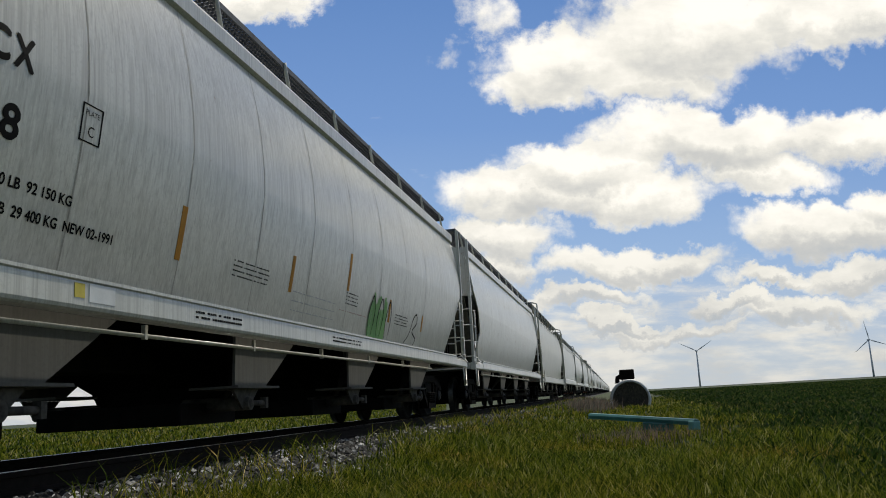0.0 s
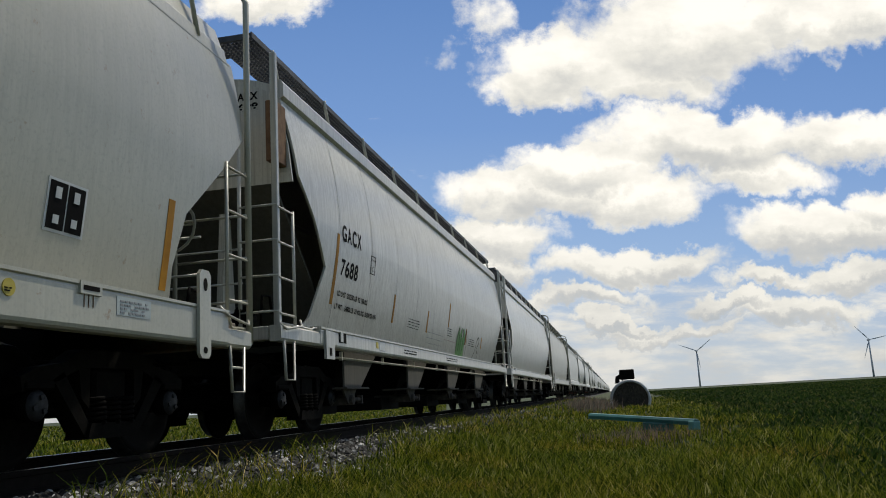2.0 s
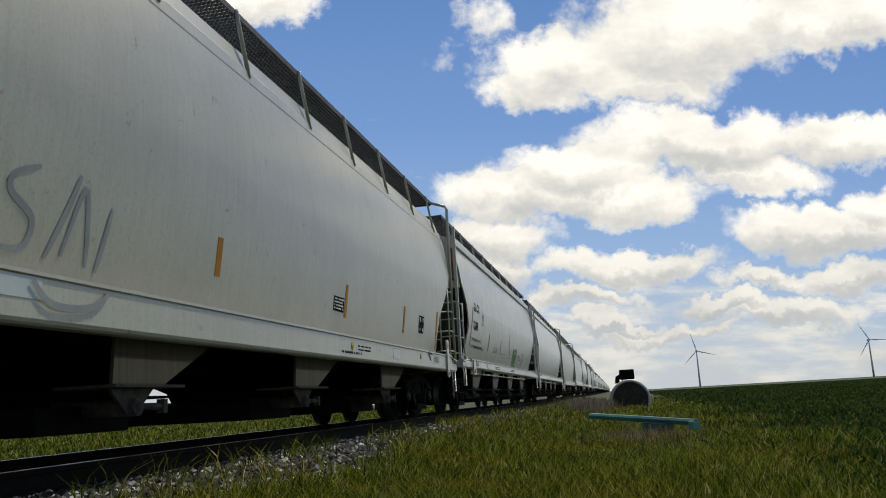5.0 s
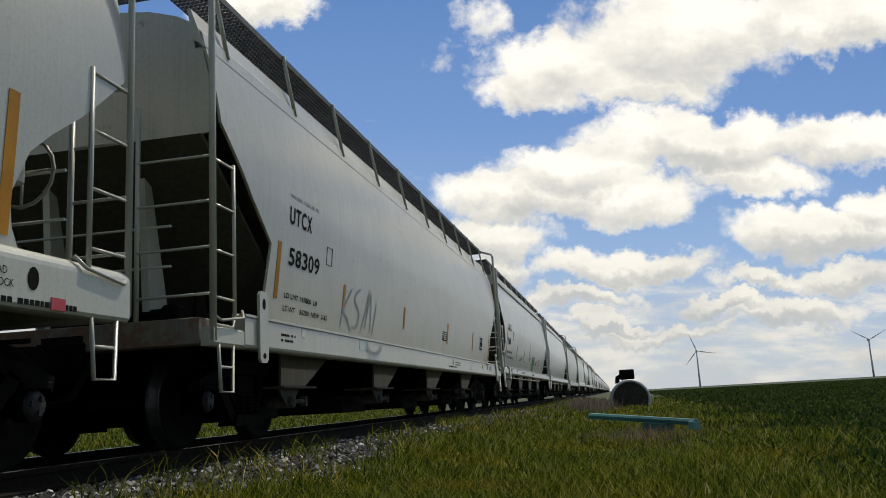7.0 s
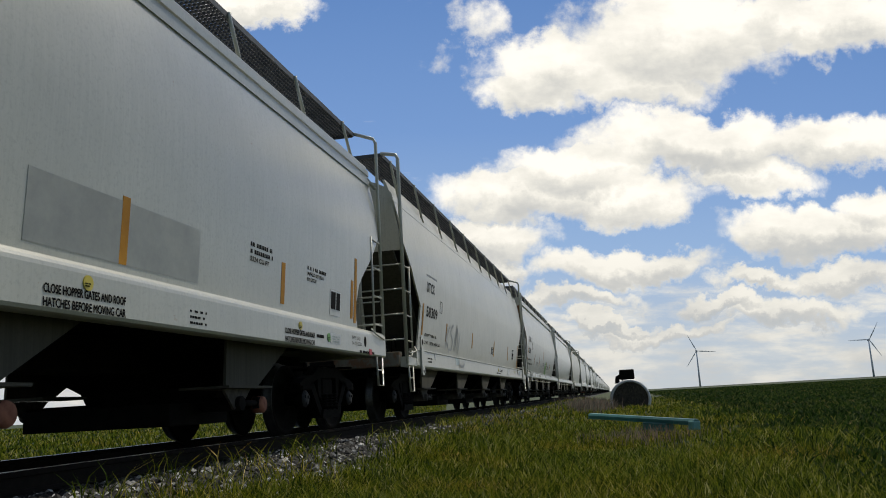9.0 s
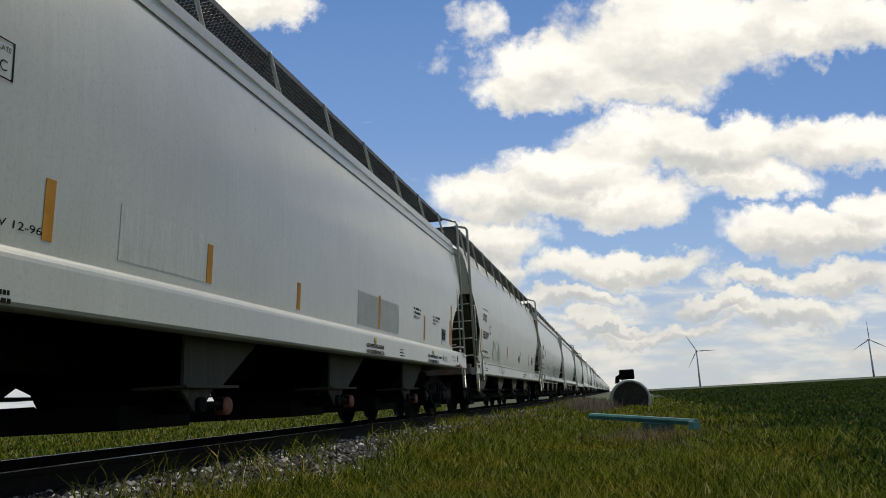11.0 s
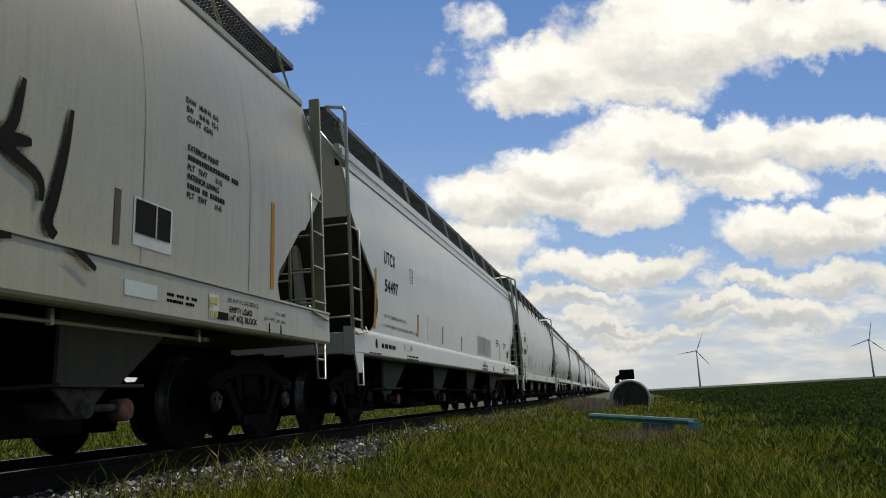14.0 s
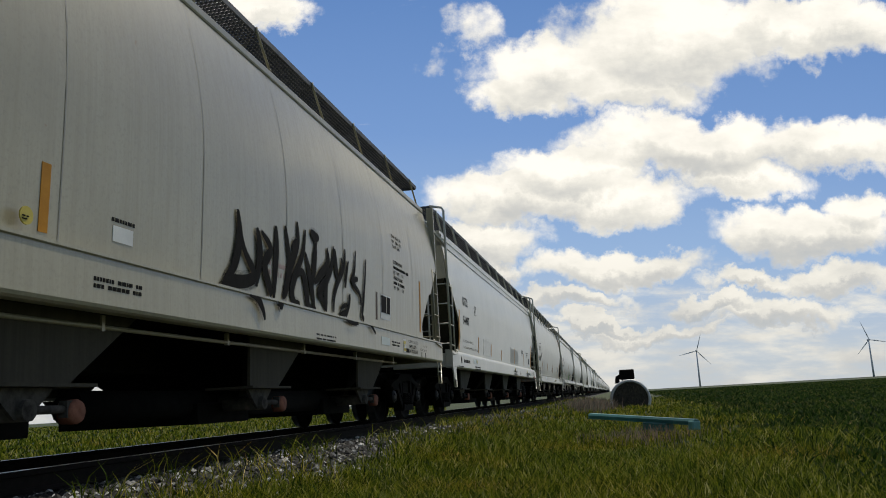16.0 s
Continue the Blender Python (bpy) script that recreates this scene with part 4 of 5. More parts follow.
        ribbon(bm, smooth_line([(u - c, 1.40), (u - 0.05 - c, 1.72), (u + 0.1 - c, 2.02), (u + 0.24 - c, 1.78), (u + 0.18 - c, 1.42)]), 0.015, 0.03, K, 0.010)
        part("spray_stroke", bm, M_BLACK, car, "thin black outline stroke")
    bm = bmesh.new()
    ribbon(bm, smooth_line([(14.5 - c, 1.40), (14.8 - c, 1.58), (15.0 - c, 1.88), (15.2 - c, 1.96), (15.26 - c, 1.80), (15.0 - c, 1.64), (15.3 - c, 1.52), (15.2 - c, 1.40)]), 0.02, 0.035, K)
    part("spray_scribble", bm, M_BLACK, car, "thin black scribble")


def dress_grey(car, K, c):
    big_lettering(car, "UTCX", -15.71 - c, 2.47, 0.205, K, 0.72, 0.007)
    big_lettering(car, "58309", -15.67 - c, 1.99, 0.205, K, 1.02, 0.007)
    lettering(car, "LD LMT 197800  LB", -15.71 - c, 1.60, 0.06, K, width=1.05, bold=0.002)
    lettering(car, "LT WT    55200  NEW  2-85", -15.71 - c, 1.45, 0.06, K, width=1.45, bold=0.002)
    bars(car, -15.70 - c, -14.75 - c, 2.78, 1, K, 0.045, 0.1, seed=12, mat=M_FADED)
    bars(car, -16.15 - c, -15.75 - c, 1.12, 2, K, 0.025, 0.06, True, seed=11)
    for a in (0, 1):
        decal("plate_outline", car, M_BLACK, -14.45 - c + a * 0.2, -14.437 - c + a * 0.2, 2.16, 2.4, K)
        decal("plate_outline", car, M_BLACK, -14.45 - c, -14.25 - c, 2.16 + a * 0.23, 2.17 + a * 0.23, K)
    for u, z0, z1 in ((-15.95, 1.56, 2.21), (-13.65, 1.60, 2.0), (-10.37, 1.62, 2.0), (-6.59, 1.55, 2.01), (-3.42, 1.55, 2.02), (-0.80, 1.38, 2.16)):
        stripe(car, K, u - c, z0, z1)
    for s_ in ([(-13.70, 1.42), (-13.66, 1.66), (-13.60, 1.92)], [(-13.32, 1.98), (-13.62, 1.66), (-13.42, 1.52), (-13.28, 1.38)], [(-12.92, 2.02), (-13.14, 1.92), (-13.16, 1.80), (-12.94, 1.66), (-13.00, 1.46), (-13.24, 1.44)],
               [(-12.78, 1.42), (-12.62, 1.76), (-12.50, 2.06)], [(-12.62, 1.46), (-12.44, 1.98), (-12.36, 1.66), (-12.34, 1.42)], [(-12.22, 1.40), (-12.16, 1.64), (-12.10, 1.90)], [(-13.1, 1.22), (-12.9, 1.08), (-12.5, 1.10), (-12.3, 1.22)]):
        bm = bmesh.new()
        ribbon(bm, smooth_line([(u - c, z) for u, z in s_]), 0.03, 0.055, K)
        part("spray_stroke", bm, M_FADED, car, "faded blue-grey spray stroke")
    # black label with white border and panels
    decal("label_plate", car, M_WHITE, -2.34 - c, -1.92 - c, 1.61, 1.98, K, 0.004, "black and white square panel")
    for i, j in ((0, 0), (1, 0), (0, 1), (1, 1)):
        decal("label_field", car, M_BLACK, -2.32 - c + 0.195 * i, -2.14 - c + 0.195 * i, 1.63 + 0.165 * j, 1.795 + 0.165 * j, K, 0.007)
        decal("label_field", car, M_WHITE, -2.26 - c + 0.195 * i, -2.20 - c + 0.195 * i, 1.67 + 0.175 * j, 1.73 + 0.195 * j, K, 0.010)
    decal("label_plate", car, M_BLACK, -7.09 - c, -6.67 - c, 1.61, 1.81, K, 0.004, "black panel with white print")
    bars(car, -7.07 - c, -6.69 - c, 1.765, 4, K, 0.022, 0.042, mat=M_WHITE, seed=21, lift=0.006)
    decal("label_plate", car, M_WHITE, -4.68 - c, -4.30 - c, 1.05, 1.20, K, 0.004, "blank white label", True)
    decal("label_plate", car, M_LBLUE, -1.70 - c, -1.25 - c, 1.08, 1.22, K, 0.004, "pale label with print", True)
    bars(car, -1.66 - c, -1.29 - c, 1.18, 4, K, 0.014, 0.028, True, mat=M_FADED, seed=15, lift=0.004)
    decal("slot_plate", car, M_GREY, -2.14 - c, -1.90 - c, 1.19, 1.28, K, 0.02, "riveted slot plate with rust runs", True)
    decal("slot", car, M_GRIME_SHADE, -2.11 - c, -1.93 - c, 1.215, 1.25, K, 0.023, "", True)
    for uu in (-2.08, -2.03, -1.98):
        decal("rust_run", car, M_RUST, uu - c, uu + 0.008 - c, 1.10, 1.19, K, 0.003, "thin rust run", True)
    decal("label_plate", car, M_WHITE, -15.55 - c, -15.43 - c, 1.14, 1.24, K, 0.004, "small white label", True)
    decal("label_plate", car, M_LBLUE, -13.4 - c, -13.0 - c, 1.10, 1.24, K, 0.004, "pale label with print", True)
    disc(car, -6.75 - c, 1.14, 0.055, K, M_YELLOW)
    disc(car, -2.80 - c, 1.15, 0.055, K, M_YELLOW)
    bars(car, -7.2 - c, -6.3 - c, 1.03, 1, K, 0.03, 0.05, True, seed=13)
    bars(car, -6.5 - c, -5.9 - c, 1.14, 2, K, 0.02, 0.05, True, seed=14)


def disc(car, u, z, r, K, mat):
    bm = bmesh.new()
    prism(bm, [(u + r * math.cos(a * math.tau / 16), z + r * math.sin(a * math.tau / 16)) for a in range(16)], "x", HALF - 0.002, HALF + 0.008)
    part("round_label", bm, mat, car, "round yellow label")
    bars(car, u - r * 0.7, u + r * 0.7, z - r * 0.15, 2, K, r * 0.13, r * 0.32, True, seed=71, lift=0.009)


def dress_cool(car, K, c):
    big_lettering(car, "UTCX", -35.90 - c, 2.58, 0.21, K, 0.70, 0.008)
    big_lettering(car, "54497", -35.85 - c, 2.13, 0.20, K, 0.82, 0.008)
    lettering(car, "PLATE", -34.19 - c, 2.64, 0.035, K, width=0.13)
    lettering(car, "C", -34.15 - c, 2.51, 0.075, K)
    lettering(car, "LD LMT 220000 LB 99800 KGS", -35.87 - c, 1.70, 0.055, K, width=1.38)
    lettering(car, "LT WT  65000 LB 29350 KGS  NEW 12-96", -35.9 - c, 1.545, 0.055, K, width=2.25)
    for a in (0, 1):
        decal("plate_outline", car, M_BLACK, -34.22 - c + a * 0.18, -34.208 - c + a * 0.18, 2.46, 2.72, K)
        decal("plate_outline", car, M_BLACK, -34.22 - c, -34.03 - c, 2.46 + a * 0.25, 2.47 + a * 0.25, K)
    stripe(car, K, -36.38 - c, 1.48, 2.42)
    stripe(car, K, -20.21 - c, 1.49, 2.42)
    for u, z0, z1 in ((-33.6, 1.52, 1.94), (-31.38, 1.52, 1.88), (-29.2, 1.48, 1.8), (-25.86, 1.49, 2.02), (-22.8, 1.50, 1.97), (-20.36, 1.54, 2.08)):
        stripe(car, K, u - c, z0, z1)
    bars(car, -36.35 - c, -35.5 - c, 1.18, 1, K, 0.07, 0.1, True, seed=31)
    decal("label_plate", car, M_LBLUE, -34.98 - c, -34.62 - c, 1.20, 1.30, K, 0.004, "pale green label with print", True)
    disc(car, -34.5 - c, 1.26, 0.04, K, M_YELLOW)
    bars(car, -34.8 - c, -34.0 - c, 1.10, 2, K, 0.03, 0.05, True, seed=32)
    bars(car, -37.0 - c, -36.4 - c, 1.07, 1, K, 0.02, 0.05, True, seed=33)
    lettering(car, "CLOSE HOPPER GATES AND ROOF", -26.85 - c, 1.16, 0.06, K, on_sill=True, width=0.9, bold=0.003)
    lettering(car, "HATCHES BEFORE MOVING CAR", -26.85 - c, 1.07, 0.06, K, on_sill=True, width=0.9, bold=0.003)
    disc(car, -26.4 - c, 1.27, 0.055, K, M_YELLOW)
    decal("paint_patch", car, M_PATCH, -26.95 - c, -24.7 - c, 1.49, 1.98, K, 0.003, "darker grey repainted patch")
    decal("paint_patch", car, M_WASH, -32.8 - c, -31.45 - c, 1.52, 1.95, K, 0.003, "pale washed-out paint patch")
    bars(car, -23.66 - c, -23.10 - c, 2.02, 2, K, 0.045, 0.075, seed=34)
    lettering(car, "5224 CU FT", -23.66 - c, 1.865, 0.05, K, width=0.46, bold=0.002)
    bars(car, -22.07 - c, -21.42 - c, 2.00, 1, K, 0.045, 0.07, seed=35)
    lettering(car, "APPLD 07-2011", -22.07 - c, 1.93, 0.045, K, width=0.56, bold=0.002)
    lettering(car, "BY UTCF", -22.07 - c, 1.86, 0.045, K, width=0.30, bold=0.002)
    bars(car, -25.0 - c, -24.7 - c, 1.2, 3, K, 0.02, 0.05, True, seed=36)
    decal("label_plate", car, M_WHITE, -21.25 - c, -20.84 - c, 1.52, 1.85, K, 0.004, "black square panel with white border")
    decal("label_field", car, M_BLACK, -21.22 - c, -20.87 - c, 1.60, 1.83, K, 0.007)
    decal("label_field", car, M_WHITE, -21.05 - c, -21.03 - c, 1.60, 1.83, K, 0.010)
    decal("label_plate", car, M_WHITE, -21.50 - c, -21.10 - c, 1.13, 1.26, K, 0.004, "green and white label", True)
    disc(car, -21.56 - c, 1.195, 0.055, K, M_GREEN)
    bars(car, -21.42 - c, -21.14 - c, 1.21, 3, K, 0.015, 0.03, True, mat=M_LBLUE, seed=39, lift=0.004)
    decal("slot_plate", car, M_GRIME_SHADE, -21.98 - c, -21.74 - c, 1.17, 1.21, K, 0.004, "", True)
    lettering(car, "CLOSE HOPPER GATES AND ROOF", -22.95 - c, 1.16, 0.06, K, on_sill=True, width=0.9, bold=0.003)
    lettering(car, "HATCHES BEFORE MOVING CAR", -22.95 - c, 1.07, 0.06, K, on_sill=True, width=0.9, bold=0.003)
    disc(car, -22.5 - c, 1.27, 0.05, K, M_YELLOW)
    lettering(car, "EMPTY LOAD", -20.62 - c, 1.23, 0.05, K, on_sill=True, width=0.36)
    lettering(car, "1/4 ADJ. BLOCK", -20.62 - c, 1.155, 0.05, K, on_sill=True, width=0.42)
    bars(car, -20.3 - c, -19.6 - c, 1.06, 1, K, 0.035, 0.05, True, seed=37)
    decal("label_plate", car, M_RED, -19.86 - c, -19.72 - c, 1.05, 1.13, K, 0.006, "small red label", True)


def dress_tan(car, K, c):
    for u, z0, z1 in ((-40.28, 1.62, 2.58), (-50.72, 1.56, 2.03)):
        stripe(car, K, u - c, z0, z1, 0.09)
    decal("label_plate", car, M_WHITE, -42.92 - c, -42.35 - c, 1.66, 2.05, K, 0.004, "black square panel with white border")
    decal("label_field", car, M_BLACK, -42.89 - c, -42.38 - c, 1.76, 2.03, K, 0.007)
    decal("label_field", car, M_TAN, -42.61 - c, -42.59 - c, 1.76, 2.03, K, 0.010)
    decal("reflector", car, M_DARKTAPE, -43.17 - c, -43.09 - c, 1.62, 2.05, K, 0.004, "dark worn reflective stripe")
    lettering(car, "EXW  10-8 H  8-5", -42.12 - c, 3.11, 0.055, K, width=0.60, bold=0.003)
    lettering(car, "EW     8-8 H  15-1", -42.12 - c, 3.02, 0.055, K, width=0.58, bold=0.003)
    lettering(car, "CU FT  6241", -42.12 - c, 2.93, 0.055, K, width=0.46, bold=0.003)
    for txt, zz, wd in (("EXTERIOR PAINT", 2.655, 0.57), ("PLT   TIVT", 2.475, 0.35), ("INTERIOR LINING", 2.39, 0.58), ("PLT   TIVT", 2.22, 0.35)):
        lettering(car, txt, -42.12 - c, zz, 0.055, K, width=wd, bold=0.003)
    for zz in (2.475, 2.22):
        lettering(car, "11-15", -41.60 - c, zz, 0.055, K, width=0.12, bold=0.003)
    bars(car, -42.12 - c, -41.10 - c, 2.565, 1, K, 0.05, 0.09, seed=42)
    bars(car, -42.12 - c, -41.42 - c, 2.305, 1, K, 0.05, 0.09, seed=47)
    for zz in (1.88, 1.78):
        bars(car, -47.35 - c, -46.35 - c, zz, 1, K, 0.05, 0.09, seed=int(zz * 100), mat=M_FADEDRED)
    decal("label_plate", car, M_LBLUE, -43.1 - c, -42.65 - c, 1.24, 1.36, K, 0.004, "blue and white label", True)
    decal("label_plate", car, M_WHITE, -41.8 - c, -41.62 - c, 1.18, 1.40, K, 0.004, "yellow and white label", True)
    for uu, z_a, z_b in ((-41.79, 1.31, 1.37), (-41.78, 1.195, 1.25), (-41.70, 1.195, 1.25), (-41.79, 1.27, 1.30)):
        decal("label_field", car, M_YELLOW, uu - c, uu + (0.15 if z_a > 1.3 else 0.06) - c, z_a, z_b, K, 0.007, "", True)
        bars(car, -42.5 - c, -42.0 - c, 1.30, 2, K, 0.025, 0.05, True, seed=43)
    lettering(car, "50% EMPTY LOAD DEVICE", -41.44 - c, 1.36, 0.045, K, on_sill=True, width=0.68)
    lettering(car, "EMPTY LOAD", -41.39 - c, 1.265, 0.06, K, on_sill=True, width=0.48, bold=0.002)
    lettering(car, "1/4\" ADJ. BLOCK", -41.40 - c, 1.185, 0.06, K, on_sill=True, width=0.60, bold=0.002)
    decal("slot_plate", car, M_GRIME_SHADE, -41.65 - c, -41.43 - c, 1.18, 1.25, K, 0.006, "dark riveted plate", True)
    lettering(car, "JACK HERE", -40.62 - c, 1.26, 0.035, K, on_sill=True, width=0.26)
    lettering(car, "PULL HERE", -40.32 - c, 1.33, 0.035, K, on_sill=True, width=0.26)
    lettering(car, "LIFT HERE", -40.32 - c, 1.25, 0.035, K, on_sill=True, width=0.26)
    for uu in (-40.49, -40.19):
        bm = bmesh.new()
        prism(bm, [(uu - 0.008 - c, 1.235), (uu + 0.008 - c, 1.235), (uu + 0.008 - c, 1.17), (uu + 0.022 - c, 1.17), (uu - c, 1.13), (uu - 0.022 - c, 1.17), (uu - 0.008 - c, 1.17)], "x", HALF - 0.004, HALF + 0.004)
        part("arrow_mark", bm, M_BLACK, car)
    disc(car, -50.95 - c, 1.62, 0.06, K, M_YELLOW)
    decal("label_plate", car, M_WHITE, -49.96 - c, -49.70 - c, 1.64, 1.76, K, 0.004, "white paper label")
    bars(car, -49.98 - c, -49.66 - c, 1.79, 1, K, 0.03, 0.05, seed=44)
    bars(car, -50.25 - c, -49.65 - c, 1.30, 2, K, 0.03, 0.05, True, seed=45)
    bars(car, -45.9 - c, -45.2 - c, 1.2, 2, K, 0.02, 0.05, True, seed=46)
    # black scrawl: a row of tall jagged strokes
    strokes = [
        [(-47.0, 2.34), (-46.98, 2.13), (-47.0, 1.86), (-47.03, 1.52)],
        [(-47.06, 1.51), (-46.95, 1.43)],
        [(-46.74, 2.39), (-46.66, 2.15), (-46.61, 1.96), (-46.71, 1.64), (-46.8, 1.57)],
        [(-46.39, 2.51), (-46.37, 2.26), (-46.53, 2.01), (-46.68, 1.75), (-46.76, 1.6)],
        [(-46.39, 2.26), (-46.54, 2.15)],
        [(-46.13, 2.46), (-46.21, 2.16), (-46.44, 1.86), (-46.53, 1.67), (-46.46, 1.55), (-46.29, 1.55)],
        [(-46.4, 1.87), (-46.22, 1.92), (-46.1, 1.76), (-46.01, 1.54), (-45.76, 1.53)],
        [(-46.14, 2.18), (-46.01, 1.97), (-45.9, 1.74), (-45.81, 1.54)],
        [(-45.78, 2.38), (-45.83, 2.07), (-45.92, 1.74)],
        [(-45.96, 2.48), (-45.83, 2.43), (-45.67, 2.44)],
        [(-45.38, 2.36), (-45.35, 2.16), (-45.67, 1.95), (-45.82, 1.85)],
        [(-45.13, 2.43), (-45.17, 2.2), (-45.38, 1.95), (-45.66, 1.76), (-45.55, 1.68), (-45.4, 1.54)],
        [(-45.09, 2.4), (-45.04, 2.16), (-44.97, 2.0)],
        [(-45.38, 2.05), (-45.43, 1.77), (-45.4, 1.53)],
        [(-44.67, 2.47), (-44.72, 2.2), (-45.07, 1.84), (-45.12, 1.55)],
        [(-44.83, 2.32), (-44.8, 2.18), (-45.0, 1.92), (-45.13, 1.69)],
        [(-44.53, 2.32), (-44.62, 2.11), (-44.65, 1.93)],
        [(-44.2, 2.52), (-44.26, 2.22), (-44.35, 2.05), (-44.02, 1.91), (-43.98, 1.76)],
        [(-44.43, 2.07), (-44.1, 2.12)],
        [(-44.47, 1.87), (-44.5, 1.72), (-44.65, 1.51)],
        [(-44.86, 1.62), (-44.65, 1.69), (-44.58, 1.61), (-44.86, 1.52), (-44.57, 1.45), (-44.31, 1.46)],
        [(-43.72, 2.47), (-43.77, 2.16), (-43.85, 1.82), (-43.89, 1.61), (-43.67, 1.47), (-43.48, 1.37)],
        [(-48.2, 1.58), (-48.0, 1.75), (-47.9, 2.05), (-47.95, 2.32)], [(-47.95, 2.30), (-47.8, 1.95), (-47.55, 1.72), (-47.75, 1.62), (-48.2, 1.56), (-47.7, 1.50), (-47.5, 1.36), (-47.45, 1.25)],
        [(-47.5, 2.22), (-47.42, 1.95), (-47.5, 1.6)], [(-47.4, 2.2), (-47.15, 2.05), (-47.3, 1.85), (-47.1, 1.55), (-47.0, 1.40)]]
    for k, s_ in enumerate(strokes):
        wide = 0.14 if k < 14 or k > 21 else 0.09
        line = smooth_line([(u - c, z) for u, z in s_])
        bm = bmesh.new()
        ribbon(bm, line, 0.07, wide * 1.6, K, 0.0035 + 0.0001 * k)
        stroke = part("spray_stroke", bm, M_MIST, car, "soft overspray of a black spray stroke")
        bm = bmesh.new()
        ribbon(bm, line, 0.035, wide, K, 0.008 + 0.0004 * k)
        part("stroke_core", bm, M_BLACK, stroke, "jagged black spray stroke")


# thin overspray: specks of black with the paint showing between them
M_MIST, n, l, b = material("black overspray", 0.8)
b.inputs["Base Color"].default_value = (0.01, 0.01, 0.01, 1)
speck = noise_tex(n, l, 60, 3, 0.7)
r = ramp(n, [(0.44, (0.05, 0.05, 0.05)), (0.64, (0.6, 0.6, 0.6))])
l.new(speck.outputs[0], r.inputs[0])
l.new(r.outputs[0], b.inputs["Alpha"])
M_FADEDRED = mottled("faded red print", (0.34, 0.22, 0.20), (0.44, 0.32, 0.29), 5, 0.6)
M_DARKTAPE = mottled("dark worn tape", (0.05, 0.025, 0.012), (0.10, 0.05, 0.025), 5, 0.6)
M_FADED = mottled("faded spray paint", (0.27, 0.285, 0.30), (0.38, 0.39, 0.40), 3, 0.6)
M_WASH = paint("washed-out grey paint", (0.47, 0.47, 0.42), (0.33, 0.33, 0.30), (0.3, 0.28, 0.25), 0.6, fine_run=0.8)
M_PATCH = mottled("repainted grey", (0.30, 0.315, 0.305), (0.41, 0.42, 0.39), 3, 0.5)

def build_far_car(kind):
    """The same car with the parts that still show far up the line."""
    K = KINDS[kind]
    L, pm = K["L"] / 2, K["paint"]
    car = new("hopper_car")
    tagged(car, K["label"].split(" with ")[0] + " far up the line", "hopper car", "cars of the freight train")
    for sg in (1, -1):
        part("side_sheet", side_grid(K, sg, 10, 6), pm, car)
        part("side_sill", sill_bm(K, sg), pm, car)
        bm = bmesh.new()
        box(bm, *sorted((sg * 0.7, sg * 1.2)), -L + 0.15, L - 0.15, K["walk"] - 0.03, K["walk"])
        part("roof_walk", bm, M_GRATE, car)
        bm = bmesh.new()
        ye = sg * (L - K["wall"])
        box(bm, -1.3, 1.3, *sorted((ye, ye - sg * 0.03)), 3.0, K["eave"])
        part("end_wall", bm, pm, car)
        bm = bmesh.new()
        prism(bm, [(sg * (L - K["wall"]), 3.02), (sg * (L - K["wall"] - 0.03), 3.06), (sg * (L - 2.75), 1.18), (sg * (L - 2.72), 1.14)], "x", -1.2, 1.2)
        part("slope_sheet", bm, M_PLATE_SHADE[kind], car)
        tr = part("truck", TRUCK_ME[0], M_STEEL, car)
        tr.location = (0, sg * (L - 1.75), 0)
        for q in (1, -1):
            ws = part("wheelset", WHEEL_ME, M_STEEL, tr)
            ws.location = (0, q * 0.889, 0.457)
            sf = part("side_frame", TRUCK_ME[1], M_STEEL, tr)
            sf.location = (q * 1.0, 0, 0)
    part("roof", roof_bm(K), pm, car)
    bm = bmesh.new()
    box(bm, -0.22, 0.22, -L - 0.55, L + 0.55, 0.78, 1.12)
    part("centre_sill", bm, M_GRIME_SHADE, car)
    for i in range(K["bays"]):
        hp = part("hopper_bay", hopper_bm(K["pitch"], K["sill"][0]), M_GRIME_SHADE, car)
        hp.location = (0, -L + K["first"] + K["pitch"] * i, 0)
    return car


# the train: kind, and the train distance of each car's middle at the start
lead = {"pale": (1.30 + 19.45) / 2, "grey": (0.57 - 17.65) / 2, "cool": (-18.98 - 37.68) / 2, "tan": -38.65 - 9.0}
PROTO = {k: build_car(k) for k in KINDS}
TRAIN = [(PROTO[k], lead[k]) for k in ("pale", "grey", "cool", "tan")]
rest = ["old", "grey", "cool", "old", "cool", "grey", "old"] + ["cool", "pale", "grey", "old", "tan"] * 7
FAR = {}
edge = 20.58
for i, k in enumerate(rest):
    if i == 0:
        ob = PROTO[k]
    elif i < 7:
        ob = copy_thing(PROTO[k], Matrix.Identity(4))
    elif k not in FAR:
        ob = FAR[k] = build_far_car(k)
    else:
        ob = copy_thing(FAR[k], Matrix.Identity(4))
    TRAIN.append((ob, edge + KINDS[k]["L"] / 2))
    edge += KINDS[k]["L"] + 1.15
dress_pale(PROTO["pale"], KINDS["pale"], lead["pale"])
dress_grey(PROTO["grey"], KINDS["grey"], lead["grey"])
dress_cool(PROTO["cool"], KINDS["cool"], lead["cool"])
dress_tan(PROTO["tan"], KINDS["tan"], lead["tan"])

# ------------------------------------------------------------------ sky backdrop with clouds, far behind everything
SKY_D = 3000.0
F_UNIT = 784 / math.tan(radians(56.8 / 2))       # one picture width holds 1568 of these units


